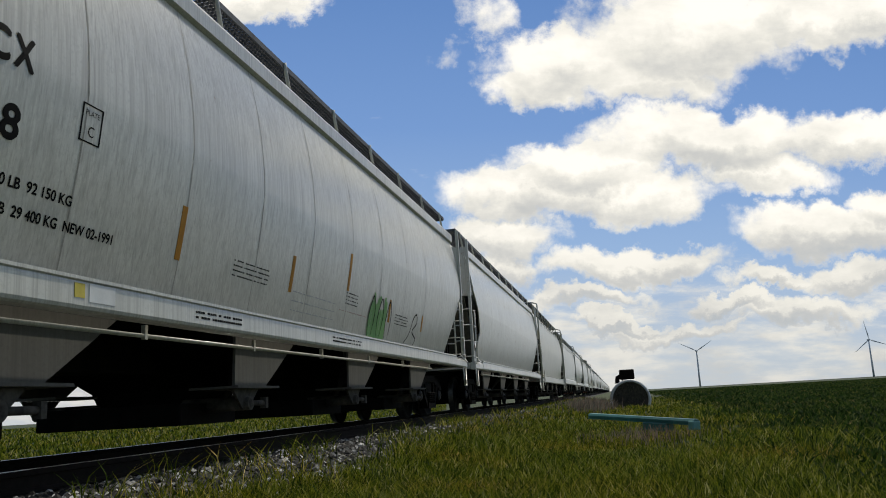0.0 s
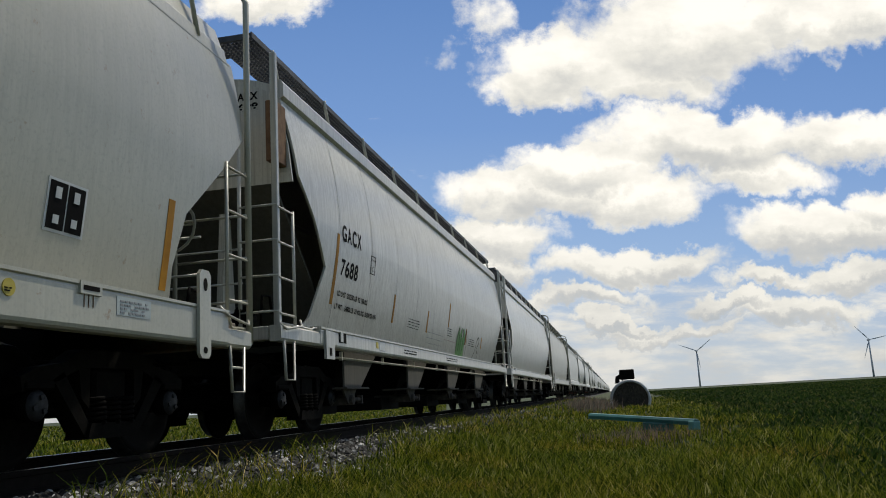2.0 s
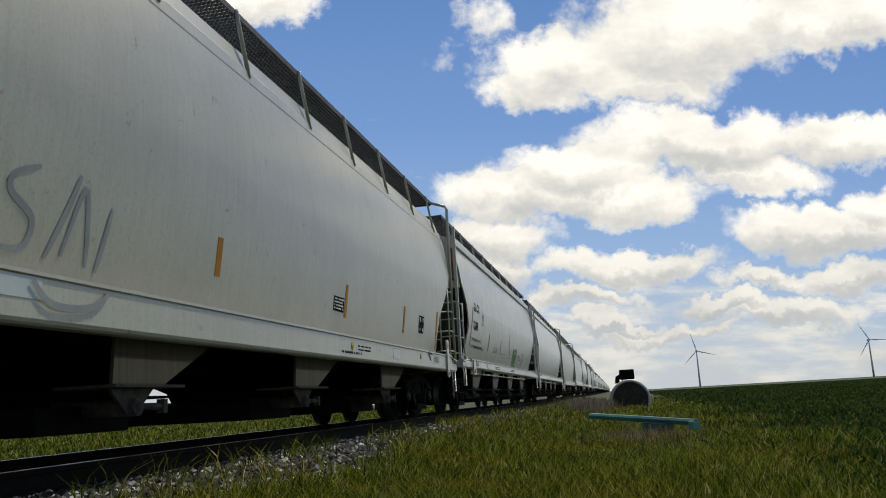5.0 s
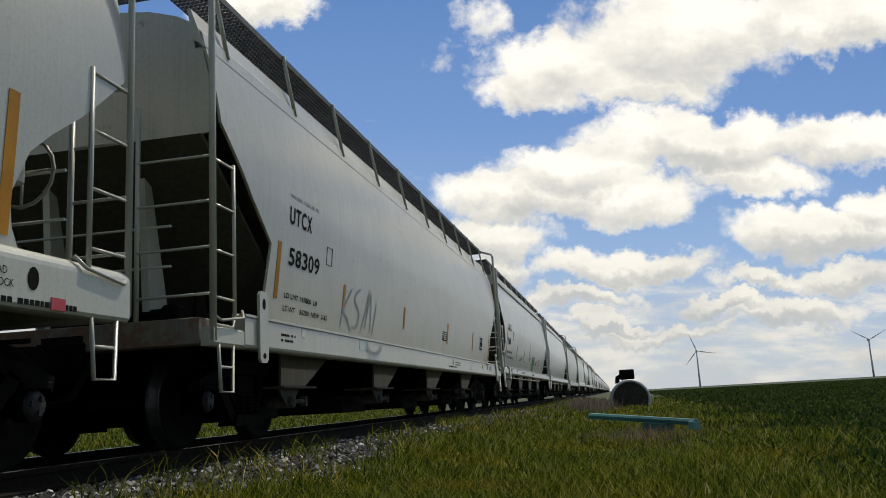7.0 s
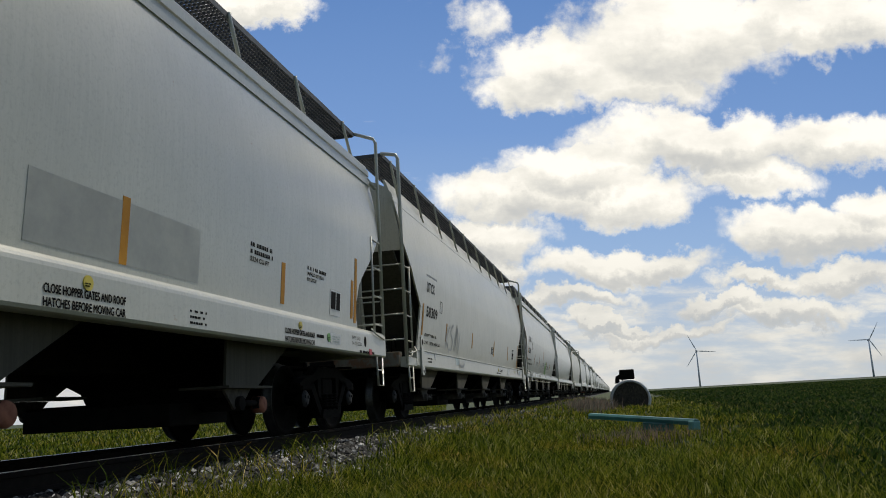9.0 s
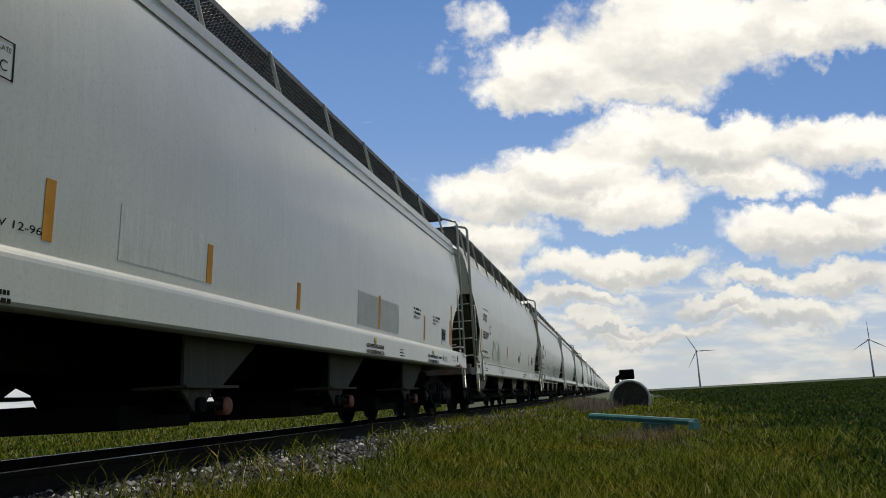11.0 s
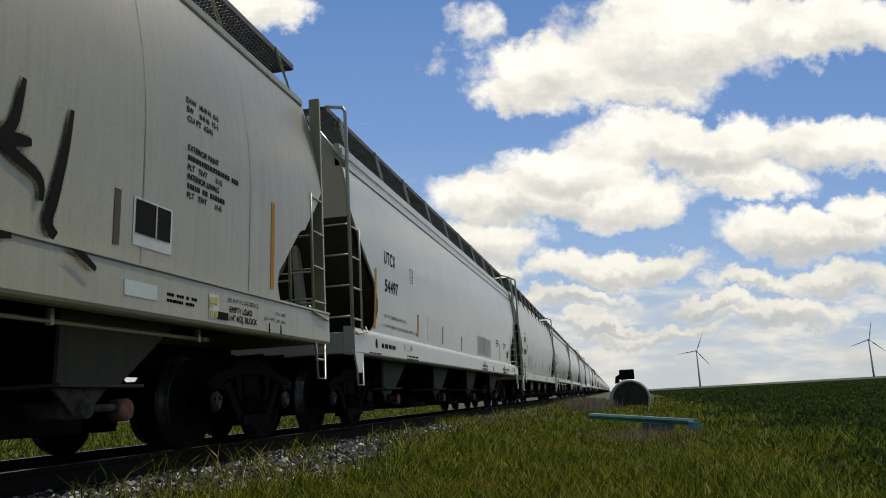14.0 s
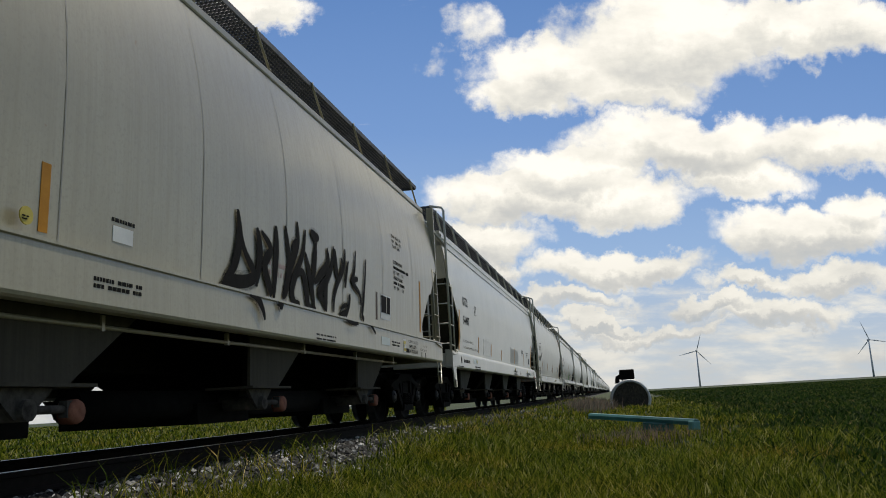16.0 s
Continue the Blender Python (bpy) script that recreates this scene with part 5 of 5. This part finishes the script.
def sky_material():
    m = bpy.data.materials.new("cloudy sky")
    m.use_nodes = True
    n, l = m.node_tree.nodes, m.node_tree.links
    n.clear()
    out = n.new("ShaderNodeOutputMaterial")
    em = n.new("ShaderNodeEmission")
    tc = n.new("ShaderNodeTexCoord")
    mp = n.new("ShaderNodeMapping")
    s = F_UNIT / SKY_D / 100.0                      # sheet metres to hundreds of picture units
    mp.inputs["Scale"].default_value = (s, s, 1)
    l.new(tc.outputs["Object"], mp.inputs["Vector"])

    def math_node(op, a, b=None, c=None, clamp=False):
        q = n.new("ShaderNodeMath")
        q.operation = op
        q.use_clamp = clamp
        for i, v in enumerate((a, b, c)):
            if v is None:
                continue
            if isinstance(v, (int, float)):
                q.inputs[i].default_value = v
            else:
                l.new(v, q.inputs[i])
        return q.outputs[0]

    def ntex(scale, detail, rough, loc=(0, 0, 0), stretch=(1, 1, 1)):
        mm = n.new("ShaderNodeMapping")
        mm.inputs["Location"].default_value = loc
        mm.inputs["Scale"].default_value = stretch
        l.new(mp.outputs[0], mm.inputs["Vector"])
        t = n.new("ShaderNodeTexNoise")
        t.inputs["Scale"].default_value = scale
        t.inputs["Detail"].default_value = detail
        t.inputs["Roughness"].default_value = rough
        l.new(mm.outputs[0], t.inputs["Vector"])
        return t
    # warp the place a little so that outlines billow
    warp = ntex(0.9, 6, 0.62)
    sub = n.new("ShaderNodeVectorMath")
    sub.operation = "SUBTRACT"
    l.new(warp.outputs["Color"], sub.inputs[0])
    sub.inputs[1].default_value = (0.5, 0.5, 0.5)
    sc = n.new("ShaderNodeVectorMath")
    sc.operation = "SCALE"
    l.new(sub.outputs[0], sc.inputs[0])
    sc.inputs["Scale"].default_value = 1.5
    ad = n.new("ShaderNodeVectorMath")
    ad.operation = "ADD"
    l.new(mp.outputs[0], ad.inputs[0])
    l.new(sc.outputs[0], ad.inputs[1])
    sep = n.new("ShaderNodeSeparateXYZ")
    l.new(ad.outputs[0], sep.inputs[0])
    raw = n.new("ShaderNodeSeparateXYZ")
    l.new(mp.outputs[0], raw.inputs[0])
    # clouds: middle, half sizes, weight, in hundreds of units from the middle of the view, y up
    total = None
    shade = None
    for cx, cy, rx, ry, wgt in CLOUDS:
        dx = math_node("MULTIPLY", math_node("SUBTRACT", sep.outputs[0], cx), 1.0 / rx)
        dy = math_node("MULTIPLY", math_node("SUBTRACT", sep.outputs[1], cy), 1.0 / ry)
        d2 = math_node("ADD", math_node("MULTIPLY", dx, dx), math_node("MULTIPLY", dy, dy))
        e = math_node("MULTIPLY", math_node("SUBTRACT", 1.25, d2), wgt)
        total = e if total is None else math_node("MAXIMUM", total, e)
        base = math_node("MULTIPLY", math_node("MAXIMUM", e, 0.0), math_node("MULTIPLY", dy, -1.0))
        shade = base if shade is None else math_node("MAXIMUM", shade, base)
    fluff = ntex(1.6, 8, 0.62)
    dens = math_node("ADD", total, math_node("MULTIPLY", math_node("SUBTRACT", fluff.outputs[0], 0.5), 1.5))
    # low broken layer towards the horizon
    low = ntex(1.2, 7, 0.6, (3, 1, 0), (0.55, 2.2, 1))
    low_w = n.new("ShaderNodeMapRange")
    low_w.inputs[1].default_value, low_w.inputs[2].default_value, low_w.inputs[3].default_value, low_w.inputs[4].default_value = 0.4, -1.4, -0.75, 0.10
    l.new(raw.outputs[1], low_w.inputs[0])
    low_d = math_node("ADD", math_node("MULTIPLY", math_node("SUBTRACT", low.outputs[0], 0.46), 3.2), low_w.outputs[0])
    dens = math_node("MAXIMUM", dens, low_d)
    alpha = n.new("ShaderNodeMapRange")
    alpha.interpolation_type = "SMOOTHSTEP"
    alpha.inputs[1].default_value, alpha.inputs[2].default_value = -0.20, 0.75
    l.new(dens, alpha.inputs[0])
    # blue, paler to the horizon
    sky = ramp(n, SKY_STOPS)
    height = n.new("ShaderNodeMapRange")
    height.inputs[1].default_value, height.inputs[2].default_value = -2.6, 4.6
    l.new(raw.outputs[1], height.inputs[0])
    l.new(height.outputs[0], sky.inputs[0])
    # cloud tone: white where thick and high, greyer at the base and towards the horizon
    tone = ntex(0.8, 6, 0.6, (7, 2, 0), (0.8, 1.5, 1))
    t1 = math_node("ADD", math_node("MULTIPLY", shade, 0.75), math_node("MULTIPLY", math_node("SUBTRACT", tone.outputs[0], 0.42), 1.3), clamp=True)
    low_t = n.new("ShaderNodeMapRange")
    low_t.inputs[1].default_value, low_t.inputs[2].default_value, low_t.inputs[3].default_value, low_t.inputs[4].default_value = 1.0, -2.2, 0.0, 0.5
    l.new(raw.outputs[1], low_t.inputs[0])
    t2 = math_node("ADD", t1, low_t.outputs[0], clamp=True)
    cloud = ramp(n, [(0.0, (1.08, 1.05, 1.02)), (0.35, (0.84, 0.83, 0.81)), (0.7, (0.60, 0.61, 0.63)), (1.0, (0.48, 0.52, 0.58))])
    l.new(t2, cloud.inputs[0])
    col = mixed(n, l, alpha.outputs[0], sky.outputs[0], cloud.outputs[0])
    l.new(col, em.inputs["Color"])
    em.inputs["Strength"].default_value = 1.0
    l.new(em.outputs[0], out.inputs[0])
    return m


def cl(x, y, rx, ry, w=1.0):
    return ((x - 784) / 100, (441 - y) / 100, rx / 100, ry / 100, w)


CLOUDS = [cl(460, 5, 105, 42), cl(858, 45, 48, 36, 0.5), cl(775, 95, 26, 18, 0.22), cl(1010, 115, 150, 62), cl(930, 150, 90, 40, 0.9), cl(1190, 60, 190, 100, 1.2), cl(1440, 45, 220, 55, 1.1), cl(1120, 150, 130, 50),
          cl(1250, 250, 230, 58, 1.1), cl(1480, 245, 150, 50), cl(1020, 300, 150, 48), cl(920, 345, 150, 48), cl(1100, 350, 160, 42), cl(1330, 310, 120, 40),
          cl(1450, 410, 170, 48, 1.1), cl(1545, 370, 60, 45), cl(1115, 472, 145, 34, 1.2), cl(870, 425, 110, 48), cl(900, 480, 70, 26, 0.8), cl(1030, 530, 110, 20), cl(1350, 495, 90, 20), cl(1500, 500, 110, 30),
          cl(1280, 540, 90, 20), cl(1080, 570, 85, 15), cl(1400, 560, 140, 28), cl(1180, 585, 140, 16, 0.8)]
SKY_STOPS = [(0.0, (0.54, 0.59, 0.66)), (0.12, (0.50, 0.58, 0.70)), (0.35, (0.30, 0.46, 0.76)), (0.65, (0.18, 0.33, 0.68)), (1.0, (0.12, 0.25, 0.58))]

hx, hy0, hy1 = SKY_D * 0.85, -SKY_D * 0.24, SKY_D * 0.60
me = bpy.data.meshes.new("backdrop")
me.from_pydata([(-hx, hy0, 0), (hx, hy0, 0), (hx, hy1, 0), (-hx, hy1, 0)], [], [(0, 1, 2, 3)])
me.materials.append(sky_material())
backdrop = tagged(new("backdrop", me), "blue summer sky with drifting white cumulus clouds", "sky", kind="structure")

# ------------------------------------------------------------------ grass and crop
rng = np.random.default_rng(11)


def scatter_blades(name, label, mat, xy, h, w, lean, seg=2):
    """Many bent blades as one mesh: xy places, h heights, w widths."""
    k = len(xy)
    a = rng.uniform(0, 2 * np.pi, k)
    ln = lean * rng.uniform(0.2, 1.0, k) * h
    z = np.array([ground_z(x, y) for x, y in xy]) - 0.02
    dx, dy = np.cos(a), np.sin(a)
    b2 = rng.uniform(0, 2 * np.pi, k)
    wx, wy = np.cos(b2) * w / 2, np.sin(b2) * w / 2
    V = np.empty((k, 5, 3))
    V[:, 0] = np.stack([xy[:, 0] - wx, xy[:, 1] - wy, z], 1)
    V[:, 1] = np.stack([xy[:, 0] + wx, xy[:, 1] + wy, z], 1)
    mx, my, mz = xy[:, 0] + dx * ln * 0.3, xy[:, 1] + dy * ln * 0.3, z + h * 0.6
    V[:, 2] = np.stack([mx + wx * 0.8, my + wy * 0.8, mz], 1)
    V[:, 3] = np.stack([mx - wx * 0.8, my - wy * 0.8, mz], 1)
    V[:, 4] = np.stack([xy[:, 0] + dx * ln, xy[:, 1] + dy * ln, z + h], 1)
    i0 = (np.arange(k) * 5)[:, None]
    faces = np.concatenate([i0 + [0, 1, 2], i0 + [0, 2, 3], i0 + [3, 2, 4]], 0)
    me = bpy.data.meshes.new(name)
    me.from_pydata(V.reshape(-1, 3).tolist(), [], faces.tolist())
    me.materials.append(mat)
    return tagged(new(name, me), label, "grass", kind="stuff")


M_GRASS = leafy("grass blades", [(0.0, (0.006, 0.014, 0.002)), (0.40, (0.050, 0.080, 0.006)), (0.75, (0.20, 0.225, 0.018)), (0.93, (0.33, 0.30, 0.05)), (1.0, (0.55, 0.50, 0.22))])
M_CROP = leafy("low crop leaves", [(0.0, (0.006, 0.016, 0.003)), (0.5, (0.024, 0.050, 0.009)), (0.85, (0.055, 0.088, 0.018)), (1.0, (0.12, 0.12, 0.035))], 0.5, 0.15)


def wedge(k, d0, d1, a0, a1, power=1.0):
    """Random places in a fan before the camera; angles in degrees right of the track's direction."""
    d = d0 * (d1 / d0) ** (rng.random(k) ** power)
    a = np.radians(rng.uniform(a0, a1, k))
    return np.stack([d * np.sin(a), d * np.cos(a)], 1)


pts = wedge(230000, 5.0, 90.0, -34, 23)
off = pts[:, 0] - np.array([track_x(y) - TRACK_X for y in pts[:, 1]])
edge_x = -2.85 - 0.75 * np.clip((pts[:, 1] - 9.5) / 7.0, 0, 1) + 0.25 * np.sin(pts[:, 1] * 0.9)
keep = (off > edge_x + rng.normal(0, 0.22, len(pts))) & (off < 3.0 + pts[:, 1] * 0.02 + rng.normal(0, 0.8, len(pts)))
pts = pts[keep]
d = np.hypot(pts[:, 0], pts[:, 1])
hh = rng.uniform(0.04, 0.22, len(pts)) * (1 + 0.35 * np.sin(pts[:, 0] * 1.3 + 1) * np.cos(pts[:, 1] * 0.7))
scatter_blades("grass", "rough green and straw trackside grass", M_GRASS, pts, hh, 0.004 + 0.0007 * d, 1.0)

# sparse tufts on the stones
cen = wedge(420, 6.0, 40.0, -36, -8)
off = cen[:, 0] - np.array([track_x(y) - TRACK_X for y in cen[:, 1]])
cen = cen[(off > -3.75) & (off < -2.4)]
pts = np.repeat(cen, 14, 0) + rng.normal(0, 0.07, (len(cen) * 14, 2))
scatter_blades("grass", "tufts of grass growing through the ballast", M_GRASS, pts, rng.uniform(0.08, 0.32, len(pts)), 0.008 + 0.0004 * pts[:, 1], 1.2)

# coarse clumps that stand out of the sward
cen = wedge(2600, 5.2, 22.0, -30, 4, 0.8)
off = cen[:, 0] - np.array([track_x(y) - TRACK_X for y in cen[:, 1]])
cen = cen[(off > -2.9) & (off < 0.4)]
pts = np.repeat(cen, 16, 0) + rng.normal(0, 0.06, (len(cen) * 16, 2))
scatter_blades("grass", "coarse bright grass clumps in the sward", M_GRASS, pts, rng.uniform(0.06, 0.19, len(pts)), 0.006 + 0.0006 * pts[:, 1], 0.9)

# dry weeds by the bale and before the beam
M_DRY = leafy("dry weeds", [(0.0, (0.09, 0.075, 0.065)), (0.6, (0.19, 0.16, 0.14)), (1.0, (0.30, 0.26, 0.22))])
pts = np.concatenate([np.stack([rng.normal(-1.6, 0.6, 1500), rng.normal(46, 4, 1500)], 1), np.stack([rng.normal(0.35, 0.5, 500), rng.normal(15.6, 0.8, 500)], 1)])
scatter_blades("weeds", "dry greyish brown weed stalks in the grass", M_DRY, pts, np.concatenate([rng.uniform(0.3, 0.75, 1500), rng.uniform(0.15, 0.35, 500)]), np.concatenate([np.full(1500, 0.03), np.full(500, 0.012)]), 0.5)

pts = wedge(60000, 12.0, 260.0, -52, -12)
off = pts[:, 0] - np.array([track_x(y) - TRACK_X for y in pts[:, 1]])
pts = pts[off < -8.2]
d = np.hypot(pts[:, 0], pts[:, 1])
scatter_blades("grass", "green grass beyond the track", M_GRASS, pts, rng.uniform(0.12, 0.3, len(pts)), 0.01 + 0.0012 * d, 0.7)

pts = wedge(110000, 7.0, 400.0, 0, 24, 0.9)
off = pts[:, 0]
keep = off > 2.6 + pts[:, 1] * 0.02 + rng.normal(0, 0.8, len(pts))
pts = pts[keep]
d = np.hypot(pts[:, 0], pts[:, 1])
pts[:, 0] += 0.12 * np.sin(pts[:, 0] * 8.0)
scatter_blades("crop", "low dark green field crop in rows", M_CROP, pts, rng.uniform(0.06, 0.20, len(pts)) * (1 + 0.25 * np.sin(pts[:, 0] * 8.2)), 0.03 + 0.0016 * d, 1.2)

# ------------------------------------------------------------------ tank, pipe, turbines
M_TANK = mottled("white wrap", (0.55, 0.56, 0.56), (0.75, 0.75, 0.74), 3, 0.5)
M_DIRT = mottled("dry earth and straw", (0.03, 0.025, 0.02), (0.11, 0.09, 0.07), 9, 0.95, 0, 0.06)
M_TEAL = mottled("teal painted steel", (0.015, 0.12, 0.12), (0.04, 0.20, 0.19), 3, 0.6)
M_PTEAL = mottled("pale teal paint", (0.10, 0.30, 0.29), (0.18, 0.40, 0.38), 4, 0.6)
M_TURB = mottled("white turbine paint", (0.80, 0.81, 0.82), (0.88, 0.88, 0.88), 1, 0.5)


def build_bale(x, y):
    bale = new("hay_bale")
    tagged(bale, "big round dark hay bale in white wrap", "hay bale")
    R, z0 = 1.12, ground_z(x, y)
    bale.location = (x, y, z0)
    bm = bmesh.new()
    ring = [(math.cos(math.tau * i / 36), math.sin(math.tau * i / 36)) for i in range(36)]
    loops = [[bm.verts.new((u * r * (1 + 0.012 * math.sin(7 * i + k)), yy, v * r + 0.46)) for i, (u, v) in enumerate(ring)] for k, (r, yy) in enumerate(((R * 0.86, 0.10), (R * 0.90, 0.0), (R, 0.14), (R * 1.01, 0.8), (R, 1.5), (R * 0.88, 1.62)))]
    for q0, q1 in zip(loops, loops[1:]):
        for i in range(36):
            bm.faces.new((q0[i], q0[(i + 1) % 36], q1[(i + 1) % 36], q1[i])).smooth = True
    bmesh.ops.recalc_face_normals(bm, faces=bm.faces)
    part("wrap", bm, M_TANK, bale, "white plastic bale wrap")
    bm = bmesh.new()
    prism(bm, [(u * R * 0.87, v * R * 0.87 + 0.46) for u, v in ring], "y", 0.08, 1.55)
    part("hay_core", bm, M_DIRT, bale, "dark weathered hay face")
    rb = random.Random(9)
    bm = bmesh.new()
    for i in range(700):
        r, a = R * 0.86 * math.sqrt(rb.random()), rb.uniform(0, math.tau)
        c0 = Vector((r * math.cos(a), 0.06, r * math.sin(a) + 0.46))
        d = Vector((rb.uniform(-1, 1), rb.uniform(-0.5, 0.1), rb.uniform(-1, 1))).normalized() * rb.uniform(0.05, 0.14)
        w = d.cross(Vector((0, 1, 0))).normalized() * 0.008
        bm.faces.new([bm.verts.new(p) for p in (c0 - w, c0 + w, c0 + d)])
    tagged(part("straw", bm, M_STRAW, bale), kind="stuff")
    return bale


M_STRAW = leafy("hay stalks", [(0.0, (0.03, 0.025, 0.018)), (0.7, (0.10, 0.085, 0.06)), (1.0, (0.22, 0.19, 0.14))])
build_bale(0.40, 47.5)

post_box = new("equipment_box")
tagged(post_box, "dark steel equipment box on a stand beside the bale", "equipment box")
post_box.location = (0.36, 49.6, ground_z(0.36, 49.6))
bm = bmesh.new()
box(bm, -0.46, 0.40, -0.3, 0.3, 1.55, 2.12, 0.05)
part("cabinet", bm, M_STEEL, post_box)
bm = bmesh.new()
prism(bm, [(-0.75, 1.35), (-0.46, 1.35), (-0.46, 1.85), (-0.68, 1.75)], "y", -0.2, 0.2)
part("side_flap", bm, M_STEEL, post_box)
for sx in (-0.3, 0.25):
    bm = bmesh.new()
    box(bm, sx - 0.05, sx + 0.05, -0.05, 0.05, -0.05, 1.56)
    part("leg", bm, M_STEEL, post_box)

pipe = new("steel_beam")
tagged(pipe, "long teal painted steel beam lying in the grass", "steel beam")
pipe.location = (0, 0, 0)
bm = bmesh.new()
prism(bm, [(-0.09, -0.01), (0.09, -0.01), (0.09, 0.06), (0.05, 0.10), (-0.05, 0.10), (-0.09, 0.06)], "y", -1.39, 1.39)
part("beam", bm, M_TEAL, pipe)
bm = bmesh.new()
box(bm, -0.11, 0.11, 1.27, 1.40, -0.10, 0.075, 0.02)
part("end_plate", bm, M_PTEAL, pipe, "pale teal end plate")
bm = bmesh.new()
box(bm, -0.12, 0.12, 0.15, 0.75, -0.16, 0.0, 0.02)
part("bracket", bm, M_TEAL, pipe)
a_end, b_end = Vector((-0.70, 18.16, -0.21)), Vector((1.29, 16.23, -0.37))
mid = (a_end + b_end) / 2
pipe.matrix_basis = Matrix.Translation(mid) @ (b_end - a_end).to_track_quat("Y", "Z").to_matrix().to_4x4()


def build_turbine(x, y, hub_z, scale=1.0):
    tb = new("wind_turbine")
    tagged(tb, "white three-bladed wind turbine on the far field", "wind turbine", "wind turbines on the horizon")
    tb.location = (x, y, -0.7)
    H = hub_z + 0.7
    bm = bmesh.new()
    tube(bm, [(0, 0, 0), (0, 0, H * 0.5), (0, 0, H - 1)], 2.1, 12)
    for v in bm.verts:
        k = 1 - 0.45 * v.co.z / H
        v.co.x *= k
        v.co.y *= k
    part("tower", bm, M_TURB, tb)
    bm = bmesh.new()
    box(bm, -1.8, 1.8, -3.5, 6.5, H - 1.9, H + 1.9, 0.5)
    part("nacelle", bm, M_TURB, tb)
    bm = bmesh.new()
    wheel_lathe(bm, [(0.05, -1.5), (1.2, -0.8), (1.6, 0.3), (1.6, 1.4), (0.05, 1.4)], 1, 12)
    for v in bm.verts:
        v.co = (v.co.y, v.co.x, v.co.z)
    hub = bpy.data.meshes.new("rotor")
    bm.to_mesh(hub)
    bm.free()
    hub.materials.append(M_TURB)
    rotor = part("rotor", hub, M_TURB, tb)
    rotor.location = (0, -4.6, H)
    for k in range(3):
        bm = bmesh.new()
        prof = [(0.5, 0.9), (6, 1.15), (10, 1.75), (22, 1.2), (34, 0.7), (41, 0.2)]
        vs = []
        for r, c in prof:
            vs.append([bm.verts.new(p) for p in ((-c * 0.5, -0.25 * c, r), (c * 0.8, 0.0, r), (-c * 0.5, 0.25 * c, r))])
        for q0, q1 in zip(vs, vs[1:]):
            for i in range(3):
                bm.faces.new((q0[i], q0[(i + 1) % 3], q1[(i + 1) % 3], q1[i]))
        bm.faces.new(vs[0]), bm.faces.new(vs[-1])
        bmesh.ops.recalc_face_normals(bm, faces=bm.faces)
        bl = part("blade", bm, M_TURB, rotor)
        bl.matrix_basis = Matrix.Rotation(k * math.tau / 3, 4, "Y")
    return tb, rotor, H


TURBINES = [(*build_turbine(0.0879 * 1900, 0.9961 * 1900, 0.0402 * 1900), 58.0, 57.5), (*build_turbine(0.2642 * 1950, 0.9645 * 1950, 0.0391 * 1950), -9.0, 44.4)]


# ------------------------------------------------------------------ all that moves
def motions():
    for i, (car, mid_u) in enumerate(TRAIN):
        walk(car, [(float(t), track_pose(mid_u + travel(t))) for t in range(17)])
        if i < 7:
            n_s = 112
            for tr in [c for c in car.children if c.name.startswith("truck")]:
                for ws in [c for c in tr.children if c.name.startswith("wheelset")]:
                    loc = Matrix.Translation(ws.location)
                    walk(ws, [(16 * k / n_s, loc @ Matrix.Rotation(-travel(16 * k / n_s) / 0.457, 4, "X")) for k in range(n_s + 1)])
    for tb, rotor, H, phase, rate in TURBINES:
        loc = Matrix.Translation((0, -4.6, H))
        walk(rotor, [(float(t), loc @ Matrix.Rotation(radians(phase + rate * t), 4, "Y")) for t in range(17)])
    # clouds drift slowly left, down and away
    rows = []
    for t, dx, dy, k in ((0.0, 11, -3, 0.9875), (16.0, -13, 3, 1.0125)):
        u = SKY_D / F_UNIT
        rows.append((t, CAM_POSE @ Matrix.Translation((dx * u, -dy * u, -SKY_D * k))))
    walk(backdrop, rows)


motions()
